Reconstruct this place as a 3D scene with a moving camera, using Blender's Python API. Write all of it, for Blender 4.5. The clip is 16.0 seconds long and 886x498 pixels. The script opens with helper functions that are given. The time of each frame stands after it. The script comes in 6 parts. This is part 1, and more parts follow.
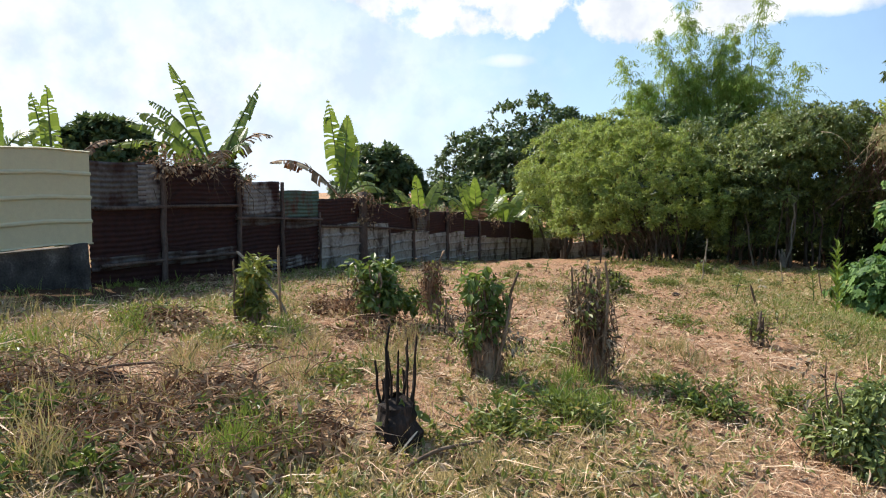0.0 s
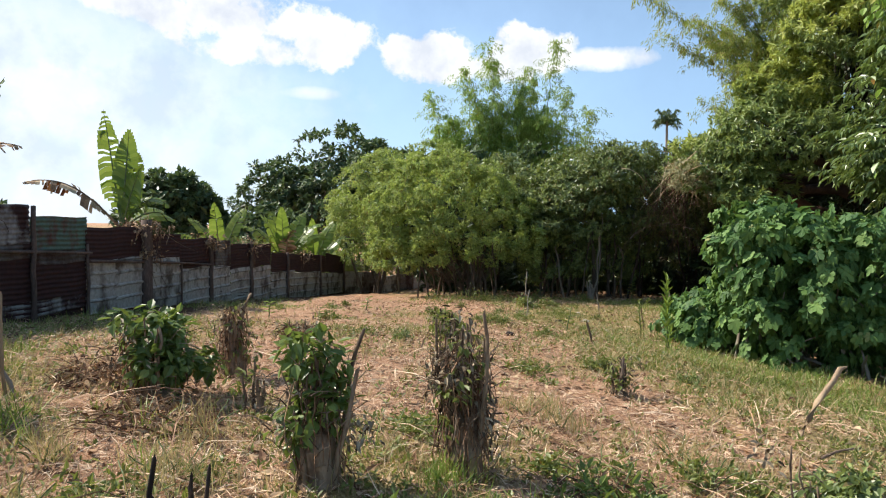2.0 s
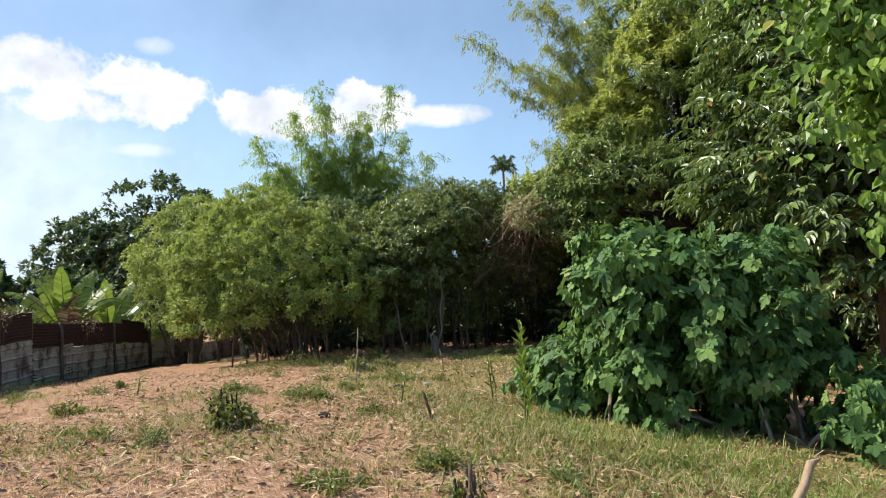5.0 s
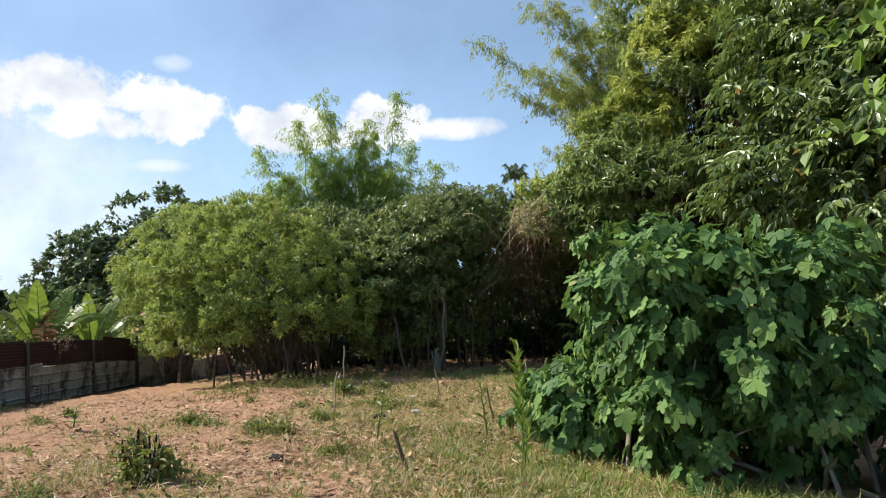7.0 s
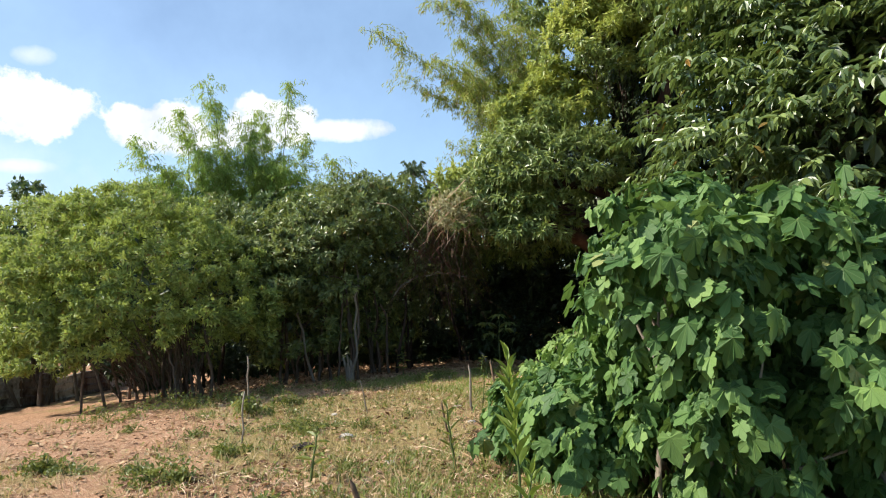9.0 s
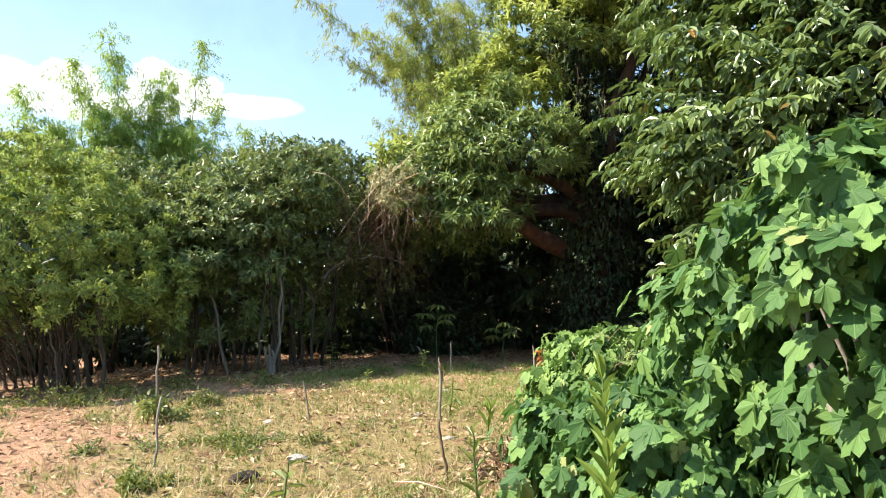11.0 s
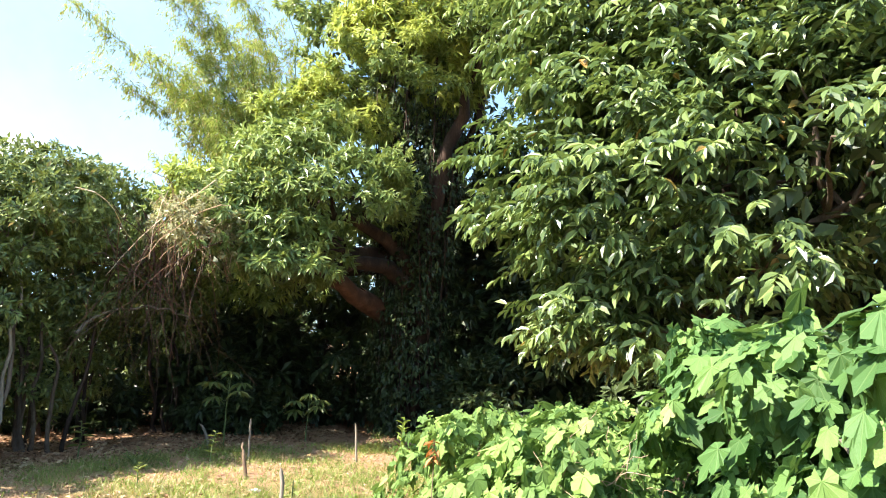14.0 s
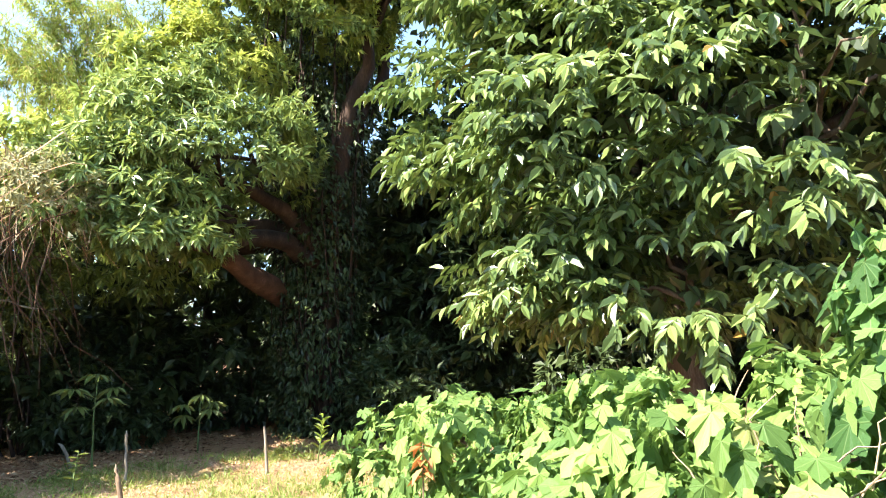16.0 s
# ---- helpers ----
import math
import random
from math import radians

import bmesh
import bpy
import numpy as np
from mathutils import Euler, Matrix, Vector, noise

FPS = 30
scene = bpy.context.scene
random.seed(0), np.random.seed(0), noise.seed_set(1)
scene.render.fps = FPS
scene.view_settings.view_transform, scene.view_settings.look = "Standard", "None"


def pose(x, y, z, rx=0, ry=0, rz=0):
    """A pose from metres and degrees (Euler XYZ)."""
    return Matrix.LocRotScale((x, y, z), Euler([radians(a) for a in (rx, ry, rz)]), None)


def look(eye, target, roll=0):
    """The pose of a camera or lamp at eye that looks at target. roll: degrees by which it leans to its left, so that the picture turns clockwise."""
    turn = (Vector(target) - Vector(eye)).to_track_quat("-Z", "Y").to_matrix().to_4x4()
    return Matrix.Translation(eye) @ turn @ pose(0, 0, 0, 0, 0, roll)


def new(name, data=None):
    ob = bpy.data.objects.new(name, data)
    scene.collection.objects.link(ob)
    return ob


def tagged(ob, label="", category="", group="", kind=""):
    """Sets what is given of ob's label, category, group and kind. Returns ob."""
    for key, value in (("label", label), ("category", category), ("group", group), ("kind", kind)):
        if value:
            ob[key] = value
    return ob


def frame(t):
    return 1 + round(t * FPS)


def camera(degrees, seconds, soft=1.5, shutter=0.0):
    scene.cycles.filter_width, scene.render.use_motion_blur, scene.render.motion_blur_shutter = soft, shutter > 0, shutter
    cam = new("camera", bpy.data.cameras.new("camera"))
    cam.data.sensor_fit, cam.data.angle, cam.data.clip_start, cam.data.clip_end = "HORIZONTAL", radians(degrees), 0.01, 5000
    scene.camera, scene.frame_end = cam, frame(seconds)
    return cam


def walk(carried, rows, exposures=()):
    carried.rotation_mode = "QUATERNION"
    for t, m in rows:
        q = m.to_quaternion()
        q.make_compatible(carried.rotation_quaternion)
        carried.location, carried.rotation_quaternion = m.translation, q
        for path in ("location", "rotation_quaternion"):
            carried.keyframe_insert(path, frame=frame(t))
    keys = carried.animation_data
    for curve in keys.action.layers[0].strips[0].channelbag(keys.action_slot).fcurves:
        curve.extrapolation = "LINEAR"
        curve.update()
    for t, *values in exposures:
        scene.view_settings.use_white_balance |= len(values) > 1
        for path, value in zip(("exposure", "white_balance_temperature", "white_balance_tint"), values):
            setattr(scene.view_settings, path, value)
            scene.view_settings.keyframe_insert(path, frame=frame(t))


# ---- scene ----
cam = camera(65.4, 16.0, soft=1.1)
METRES, EYE, TILT, LEAN, TURN = 16.0, 1.5, -5.0, 0.0, 0.0
ROWS = [
    (0.0, 0.0, 0.0, 0.0, 0.0, 0.0, -0.0),
    (0.5, -0.0054, 0.0221, 0.0026, -4.9, 2.48, 1.98),
    (1.0, -0.0035, 0.0473, 0.0019, -7.43, 2.91, 2.27),
    (1.5, -0.0032, 0.0767, 0.0043, -13.13, 3.32, 1.21),
    (2.0, -0.0028, 0.1051, 0.0053, -16.02, 2.59, 0.75),
    (2.5, -0.0022, 0.1352, 0.0063, -16.21, 2.73, 1.96),
    (3.0, 0.0022, 0.1624, 0.0091, -21.62, 3.47, 3.68),
    (3.5, 0.0181, 0.1925, 0.0087, -20.99, 4.08, 1.68),
    (4.0, 0.0439, 0.2211, 0.0054, -29.01, 3.7, 3.15),
    (6.5, 0.146, 0.305, 0.0145, -26.25, 9.05, 6.12),
    (7.0, 0.1614, 0.3337, 0.0128, -27.0, 7.61, 4.78),
    (7.5, 0.1731, 0.3635, 0.0134, -27.26, 6.79, 5.58),
    (8.0, 0.1804, 0.3939, 0.0163, -27.59, 7.72, 5.11),
    (8.5, 0.1834, 0.4274, 0.0175, -32.35, 7.77, 6.13),
    (11.0, 0.2161, 0.5945, 0.028, -44.31, 5.2, 4.23),
    (11.5, 0.2266, 0.6213, 0.0352, -49.66, 7.48, 3.69),
    (12.0, 0.2346, 0.6457, 0.0408, -54.44, 8.83, 2.23),
    (12.5, 0.2455, 0.6668, 0.0423, -58.03, 10.71, 2.97),
    (13.0, 0.2619, 0.6944, 0.041, -54.76, 12.75, 1.72),
    (13.5, 0.2846, 0.7239, 0.0371, -60.75, 10.3, 2.85),
    (14.0, 0.3056, 0.7528, 0.0335, -63.44, 9.51, 3.16),
    (14.5, 0.3307, 0.7804, 0.0301, -64.68, 7.93, 6.55),
    (15.0, 0.3571, 0.8019, 0.0277, -68.9, 6.73, 7.86),
    (15.5, 0.385, 0.8261, 0.0265, -69.81, 8.03, 7.02),
    (16.0, 0.4122, 0.8472, 0.0266, -72.59, 7.91, 6.92),
]
EXPOSURES = [(0, .52), (4, .54), (7, .46), (8.5, .56), (11, 1.3), (12.5, 1.64), (14, 1.88), (16, 2.2)]
walk(cam, [(t, pose(0, 0, EYE, TILT, LEAN, TURN) @ pose(METRES * x, METRES * y, METRES * z, 90 + pitch, roll, yaw)) for t, x, y, z, yaw, pitch, roll in ROWS], exposures=EXPOSURES)

# ---- light: a hazy afternoon sun from beyond the fence, tropical sky with cumulus ----
SUN = Vector((-0.58, 0.45, 0.72)).normalized()
SUN_UP = math.asin(SUN.z)
SUN_TURN = math.atan2(SUN.x, SUN.y)

sun = new("sun", bpy.data.lights.new("sun", "SUN"))
sun.data.energy, sun.data.angle, sun.data.color = 5.0, radians(0.6), (1.0, 0.93, 0.82)
sun.matrix_world = look(SUN * 60, (0, 0, 0))


class Nodes:
    """A short way to wire a node tree."""

    def __init__(self, tree):
        self.tree = tree
        tree.nodes.clear()

    def add(self, kind, inputs=(), **props):
        node = self.tree.nodes.new(kind)
        for key, value in props.items():
            setattr(node, key, value)
        for key, value in dict(inputs).items():
            if isinstance(value, bpy.types.NodeSocket):
                self.tree.links.new(value, node.inputs[key])
            else:
                node.inputs[key].default_value = value
        return node

    def maths(self, op, a, b=0.0, c=0.0, clamp=False):
        return self.add("ShaderNodeMath", {0: a, 1: b, 2: c}, operation=op, use_clamp=clamp).outputs[0]

    def mix(self, fac, a, b):
        n = self.add("ShaderNodeMix", {0: fac, 6: a, 7: b}, data_type="RGBA")
        return n.outputs[2]

    def noise(self, vector, scale, detail=4.0, rough=0.55):
        n = self.add("ShaderNodeTexNoise", {"Scale": scale, "Detail": detail, "Roughness": rough})
        if vector is not None:
            self.tree.links.new(vector, n.inputs["Vector"])
        return n.outputs["Fac"]

    def ramp(self, fac, *stops):
        n = self.add("ShaderNodeValToRGB", {0: fac})
        el = n.color_ramp.elements
        while len(el) < len(stops):
            el.new(0.5)
        for e, (at, col) in zip(el, stops):
            e.position = at
            e.color = (*col, 1) if isinstance(col, tuple) else (col, col, col, 1)
        return n.outputs[0]

    def link(self, a, b):
        self.tree.links.new(a, b)


world = bpy.data.worlds.new("sky")
scene.world = world
world.use_nodes = True
w = Nodes(world.node_tree)
air = w.add("ShaderNodeTexSky", sky_type="NISHITA", sun_disc=False, sun_elevation=SUN_UP, sun_rotation=SUN_TURN,
            altitude=50.0, air_density=1.0, dust_density=0.5, ozone_density=2.0)
way = w.add("ShaderNodeTexCoord").outputs["Generated"]
puff = w.noise(way, 22.0, 10.0, 0.6)
fine = w.noise(way, 3.5, 7.0, 0.6)


def cloud(direction, wide, tall, edge=1.0, ragged=2.2):
    """Cover from 0 to 1 of one cloud: an uneven oval round a direction."""
    c = Vector(direction).normalized()
    side = c.cross(Vector((0, 0, 1))).normalized()
    up = side.cross(c)
    a = w.add("ShaderNodeVectorMath", {0: way, 1: side}, operation="DOT_PRODUCT").outputs["Value"]
    b = w.add("ShaderNodeVectorMath", {0: way, 1: up}, operation="DOT_PRODUCT").outputs["Value"]
    f = w.add("ShaderNodeVectorMath", {0: way, 1: c}, operation="DOT_PRODUCT").outputs["Value"]
    r = w.maths("ADD", w.maths("POWER", w.maths("DIVIDE", a, wide), 2.0), w.maths("POWER", w.maths("DIVIDE", b, tall), 2.0))
    body = w.maths("SUBTRACT", 1.0, r)
    body = w.maths("ADD", body, w.maths("MULTIPLY", w.maths("SUBTRACT", puff, 0.5), ragged * 2))
    body = w.maths("MULTIPLY", body, w.maths("GREATER_THAN", f, 0.0))
    return w.maths("MULTIPLY", body, edge, clamp=True)


CLOUDS = [((0.09, 0.965, 0.248), 0.085, 0.048, 2.3, 1.7), ((-0.038, 0.963, 0.267), 0.085, 0.042, 1.9, 1.6), ((0.023, 0.973, 0.231), 0.11, 0.026, 1.6, 1.5),
          ((0.254, 0.94, 0.229), 0.075, 0.036, 2.3, 1.7), ((0.372, 0.90, 0.233), 0.075, 0.040, 2.3, 1.7), ((0.30, 0.925, 0.218), 0.10, 0.022, 1.8, 1.4),
          ((0.467, 0.856, 0.225), 0.075, 0.017, 1.2, 1.1), ((0.085, 0.98, 0.177), 0.05, 0.012, 0.7, 0.7), ((0.104, 0.946, 0.307), 0.025, 0.014, 0.5, 0.9),
          ((-0.13, 0.955, 0.275), 0.12, 0.028, 1.2, 1.2), ((-0.21, 0.96, 0.183), 0.09, 0.026, 0.8, 1.0), ((-0.34, 0.93, 0.14), 0.50, 0.22, 0.75, 0.35), ((-0.66, 0.72, 0.22), 0.50, 0.28, 0.9, 0.3)]
cover = None
for args in CLOUDS:
    one = cloud(*args)
    cover = one if cover is None else w.maths("MAXIMUM", cover, one)
height = w.add("ShaderNodeSeparateXYZ", {0: way}).outputs["Z"]
haze = w.maths("MULTIPLY", w.ramp(height, (0.0, 1.0), (0.34, 0.42)), w.ramp(fine, (0.3, 0.35), (0.7, 1.0)))
shade = w.ramp(w.noise(way, 14.0, 6.0), (0.34, (5.6, 6.0, 6.7)), (0.56, (7.9, 8.0, 8.1)))
toward = w.add("ShaderNodeVectorMath", {0: way, 1: SUN}, operation="DOT_PRODUCT").outputs["Value"]
haze_colour = w.ramp(w.maths("ADD", w.maths("MULTIPLY", toward, 0.5), 0.5), (0.40, (1.9, 3.7, 6.2)), (0.72, (4.6, 6.8, 9.8)))
sky = w.mix(haze, air.outputs[0], haze_colour)
sky = w.mix(cover, sky, shade)
back = w.add("ShaderNodeBackground", {"Color": sky, "Strength": 0.10})
w.link(back.outputs[0], w.add("ShaderNodeOutputWorld").inputs[0])


# ---- materials ----
def material(name):
    m = bpy.data.materials.new(name)
    m.use_nodes = True
    return m, Nodes(m.node_tree)


def finish(n, shader):
    n.link(shader, n.add("ShaderNodeOutputMaterial").inputs[0])


def leaf_material(name, dark, mid, light, gloss=0.45, thin=0.3, odd=None, specular=0.4):
    """Foliage: three greens by leaf and by branch, light that passes through the blade, waxy gloss."""
    m, n = material(name)
    isl = n.add("ShaderNodeNewGeometry").outputs["Random Per Island"]
    place = n.add("ShaderNodeTexCoord").outputs["Object"]
    broad = n.noise(place, 0.9, 3.0)
    mixer = n.maths("ADD", n.maths("MULTIPLY", isl, 0.55), n.maths("MULTIPLY", broad, 0.5))
    stops = [(0.2, dark), (0.5, mid), (0.8, light)]
    col = n.ramp(mixer, *stops)
    if odd:
        col = n.mix(n.ramp(isl, (odd[0], 0.0), (odd[0] + 0.004, 1.0)), col, (*odd[1], 1))
    vein = n.noise(place, 60.0, 2.0)
    col = n.mix(n.maths("MULTIPLY", vein, 0.2), col, (*dark, 1))
    body = n.add("ShaderNodeBsdfPrincipled", {"Base Color": col, "Roughness": gloss, "Specular IOR Level": specular})
    glow = n.add("ShaderNodeBsdfTranslucent", {"Color": n.mix(0.5, col, (light[0] * 1.3, light[1] * 1.3, light[2] * 0.8, 1))})
    finish(n, n.add("ShaderNodeMixShader", {0: thin, 1: body.outputs[0], 2: glow.outputs[0]}).outputs[0])
    return m


def rough_material(name, stops, scale=6.0, fine_scale=60.0, roughness=0.85, bump=0.4, metal=0.0, stretch=(1, 1, 1), by_piece=0.0):
    """A matt surface whose colour runs through the stops by two scales of noise, with relief."""
    m, n = material(name)
    place = n.add("ShaderNodeMapping", {0: n.add("ShaderNodeTexCoord").outputs["Object"], 3: stretch}).outputs[0]
    big, small = n.noise(place, scale, 6.0), n.noise(place, fine_scale, 5.0)
    fac = n.maths("ADD", n.maths("MULTIPLY", big, 0.65), n.maths("MULTIPLY", small, 0.35))
    if by_piece:
        rnd = n.add("ShaderNodeNewGeometry").outputs["Random Per Island"]
        fac = n.maths("ADD", fac, n.maths("MULTIPLY", n.maths("SUBTRACT", rnd, 0.5), by_piece))
    col = n.ramp(fac, *stops)
    relief = n.add("ShaderNodeBump", {"Strength": bump, "Distance": 0.02, "Height": small})
    b = n.add("ShaderNodeBsdfPrincipled", {"Base Color": col, "Roughness": roughness, "Metallic": metal, "Normal": relief.outputs[0], "Specular IOR Level": 0.25})
    finish(n, b.outputs[0])
    return m


BARK = rough_material("bark", [(0.3, (0.05, 0.035, 0.025)), (0.5, (0.13, 0.095, 0.07)), (0.7, (0.24, 0.20, 0.16))], 3.0, 40.0, stretch=(1, 1, 0.25))
# Near-black bark: the shade under the trees is put into its colour.
SHADED_BARK = rough_material("shaded_bark", [(0.3, (0.018, 0.013, 0.010)), (0.5, (0.05, 0.032, 0.024)), (0.7, (0.12, 0.075, 0.055))], 3.0, 40.0, stretch=(1, 1, 0.25))
PALE_BARK = rough_material("pale_bark", [(0.3, (0.12, 0.095, 0.07)), (0.5, (0.27, 0.23, 0.18)), (0.7, (0.40, 0.36, 0.29))], 4.0, 40.0, stretch=(1, 1, 0.3))
RED_BARK = rough_material("red_bark", [(0.3, (0.05, 0.024, 0.016)), (0.55, (0.13, 0.066, 0.042)), (0.7, (0.22, 0.125, 0.085))], 4.0, 40.0)
DEAD = rough_material("dead_wood", [(0.32, (0.045, 0.028, 0.019)), (0.52, (0.185, 0.125, 0.082)), (0.72, (0.40, 0.30, 0.20))], 5.0, 50.0, stretch=(1, 1, 0.3), by_piece=0.3)
CHAR = rough_material("charred_wood", [(0.35, (0.010, 0.008, 0.007)), (0.55, (0.038, 0.026, 0.02)), (0.75, (0.14, 0.085, 0.06))], 7.0, 45.0, 0.8, 0.8, stretch=(1, 1, 0.3))
DRY_LEAF = rough_material("dry_leaf", [(0.3, (0.13, 0.065, 0.035)), (0.5, (0.36, 0.22, 0.12)), (0.7, (0.54, 0.39, 0.23))], 3.0, 30.0, by_piece=0.5)
CULM = rough_material("culm", [(0.35, (0.06, 0.10, 0.03)), (0.6, (0.16, 0.20, 0.07)), (0.75, (0.3, 0.26, 0.12))], 4.0, 30.0, 0.5, 0.2)

MANGO_GREEN = leaf_material("mango_leaf", (0.085, 0.125, 0.04), (0.20, 0.275, 0.078), (0.39, 0.455, 0.145), 0.36, 0.26)
# Shade inside and under the trees, put into a near-black leaf colour.
SHADED_GREEN = leaf_material("shaded_leaf", (0.022, 0.038, 0.014), (0.045, 0.07, 0.024), (0.085, 0.115, 0.04), 0.42, 0.1, specular=0.4)
MANGO_FLUSH = leaf_material("young_mango_leaf", (0.18, 0.235, 0.05), (0.35, 0.41, 0.09), (0.53, 0.555, 0.16), 0.4, 0.3)
BROAD_GREEN = leaf_material("broad_leaf", (0.046, 0.076, 0.027), (0.112, 0.17, 0.052), (0.25, 0.325, 0.096), 0.34, 0.22, odd=(0.994, (0.45, 0.22, 0.05)), specular=0.5)
FEATHER = leaf_material("fine_leaf", (0.12, 0.16, 0.045), (0.26, 0.33, 0.09), (0.46, 0.54, 0.15), 0.5, 0.34, odd=(0.965, (0.25, 0.14, 0.05)))
THICKET = leaf_material("thicket_leaf", (0.07, 0.095, 0.032), (0.155, 0.20, 0.06), (0.33, 0.385, 0.12), 0.36, 0.22, odd=(0.98, (0.28, 0.2, 0.07)), specular=0.45)
BAMBOO = leaf_material("bamboo_leaf", (0.13, 0.205, 0.045), (0.26, 0.38, 0.085), (0.42, 0.54, 0.155), 0.5, 0.45, odd=(0.95, (0.38, 0.28, 0.10)))
DRY_BAMBOO = leaf_material("yellow_bamboo_leaf", (0.145, 0.205, 0.045), (0.29, 0.365, 0.08), (0.45, 0.49, 0.14), 0.5, 0.45, odd=(0.88, (0.42, 0.28, 0.13)))
FAR_GREEN = leaf_material("far_leaf", (0.045, 0.078, 0.032), (0.085, 0.135, 0.053), (0.15, 0.21, 0.08), 0.5, 0.2)
LOBED = leaf_material("heart_leaf", (0.08, 0.15, 0.03), (0.17, 0.28, 0.05), (0.32, 0.46, 0.10), 0.38, 0.42, odd=(0.985, (0.42, 0.38, 0.08)))
WEED = leaf_material("weed_leaf", (0.074, 0.104, 0.025), (0.158, 0.199, 0.045), (0.304, 0.323, 0.09), 0.45, 0.3, odd=(0.97, (0.45, 0.3, 0.08)))
BANANA = leaf_material("banana_leaf", (0.068, 0.128, 0.022), (0.135, 0.225, 0.038), (0.255, 0.33, 0.068), 0.35, 0.45)
GRASS = leaf_material("grass_blade", (0.165, 0.15, 0.055), (0.33, 0.285, 0.125), (0.56, 0.46, 0.27), 0.5, 0.3, odd=(0.62, (0.50, 0.37, 0.19)))
LUSH = leaf_material("lush_grass_blade", (0.09, 0.15, 0.025), (0.18, 0.27, 0.045), (0.33, 0.4, 0.09), 0.45, 0.3, odd=(0.9, (0.45, 0.38, 0.16)))
STRAW = rough_material("straw", [(0.25, (0.22, 0.115, 0.065)), (0.5, (0.55, 0.34, 0.205)), (0.75, (0.80, 0.61, 0.42))], 1.2, 40.0, 0.75, 0.1, by_piece=0.55)

# ---- meshes from arrays ----
rng = np.random.default_rng(7)


def array_mesh(name, verts, faces, mat, smooth=False):
    """A mesh of equal polygons: verts (n, 3), faces (m, k)."""
    verts, faces = np.asarray(verts, np.float32), np.asarray(faces, np.int32)
    me = bpy.data.meshes.new(name)
    count, k = faces.shape
    me.vertices.add(len(verts))
    me.vertices.foreach_set("co", verts.ravel())
    me.loops.add(count * k)
    me.loops.foreach_set("vertex_index", faces.ravel())
    me.polygons.add(count)
    me.polygons.foreach_set("loop_start", np.arange(count, dtype=np.int32) * k)
    me.update(calc_edges=True)
    me.polygons.foreach_set("use_smooth", np.full(count, smooth, bool))
    me.materials.append(mat)
    return me


def part(name, me, parent, label="", kind=""):
    ob = new(name, me)
    ob.parent = parent
    return tagged(ob, label=label, kind=kind)


def thing(name, base, label, category, group="", kind=""):
    ob = new(name)
    ob.location = base
    ob.empty_display_size = 0.2
    return tagged(ob, label, category, group, kind)


def unit(v):
    return v / np.maximum(np.linalg.norm(v, axis=-1, keepdims=True), 1e-9)


def ball(n):
    return unit(rng.normal(size=(n, 3)))


def spread_template(template, faces, place, axis, face_up, length, width):
    """Copies of one small mesh: its y runs along axis, its z towards face_up."""
    y = unit(axis)
    x = unit(np.cross(y, face_up))
    z = np.cross(x, y)
    t = np.asarray(template, float)
    length, width = np.asarray(length)[:, None, None], np.asarray(width)[:, None, None]
    v = (place[:, None, :] + t[None, :, 0, None] * width * x[:, None, :] + t[None, :, 1, None] * length * y[:, None, :]
         + t[None, :, 2, None] * length * z[:, None, :])
    f = np.asarray(faces)[None] + (np.arange(len(place)) * len(t))[:, None, None]
    return v.reshape(-1, 3), f.reshape(-1, f.shape[-1])


# leaf shapes: a folded, drooping blade; a plain small one; a grass blade; a palmate leaf
BLADE = [(0, 0, 0), (0.42, 0.26, 0.06), (0.44, 0.6, 0.02), (0, 1, -0.22), (-0.44, 0.6, 0.02), (-0.42, 0.26, 0.06)]
BLADE_F = [(0, 1, 2, 3), (0, 3, 4, 5)]
SMALL = [(0, 0, 0), (0.5, 0.45, 0.03), (0, 1, -0.12), (-0.5, 0.45, 0.03)]
SMALL_F = [(0, 1, 2, 3)]
GRASS_T = [(-0.5, 0, 0), (0.5, 0, 0), (0.35, 0.55, 0.06), (-0.35, 0.55, 0.06), (0.06, 1, 0.28), (-0.06, 1, 0.28)]
GRASS_F = [(0, 1, 2, 3), (3, 2, 4, 5)]


def lobed_template():
    """A palmate leaf with five pointed lobes, hanging from its stalk."""
    tips = [(-105, 0.55), (-48, 0.82), (0, 1.04), (48, 0.82), (105, 0.55)]
    ring = [(-152, 0.42)]
    for i, (a, r) in enumerate(tips):
        ring.append((a - 19, r * 0.80)) if i != 2 else ring.append((a - 20, r * 0.74))
        ring.append((a, r))
        ring.append((a + 19, r * 0.80)) if i != 2 else ring.append((a + 20, r * 0.74))
        if i < 4:
            ring.append(((a + tips[i + 1][0]) / 2, 0.60))
    ring.append((152, 0.42))
    v = [(0, 0, 0.0)]
    for a, r in ring:
        a = radians(a)
        v.append((r * math.sin(a), r * math.cos(a) + 0.05, -0.30 * r * r + 0.14 * r * abs(math.sin(a)) + 0.05 * r * math.cos(6.7 * a)))
    f = [(0, i, i + 1) for i in range(1, len(ring))]
    return v, f


LOBE_T, LOBE_F = lobed_template()


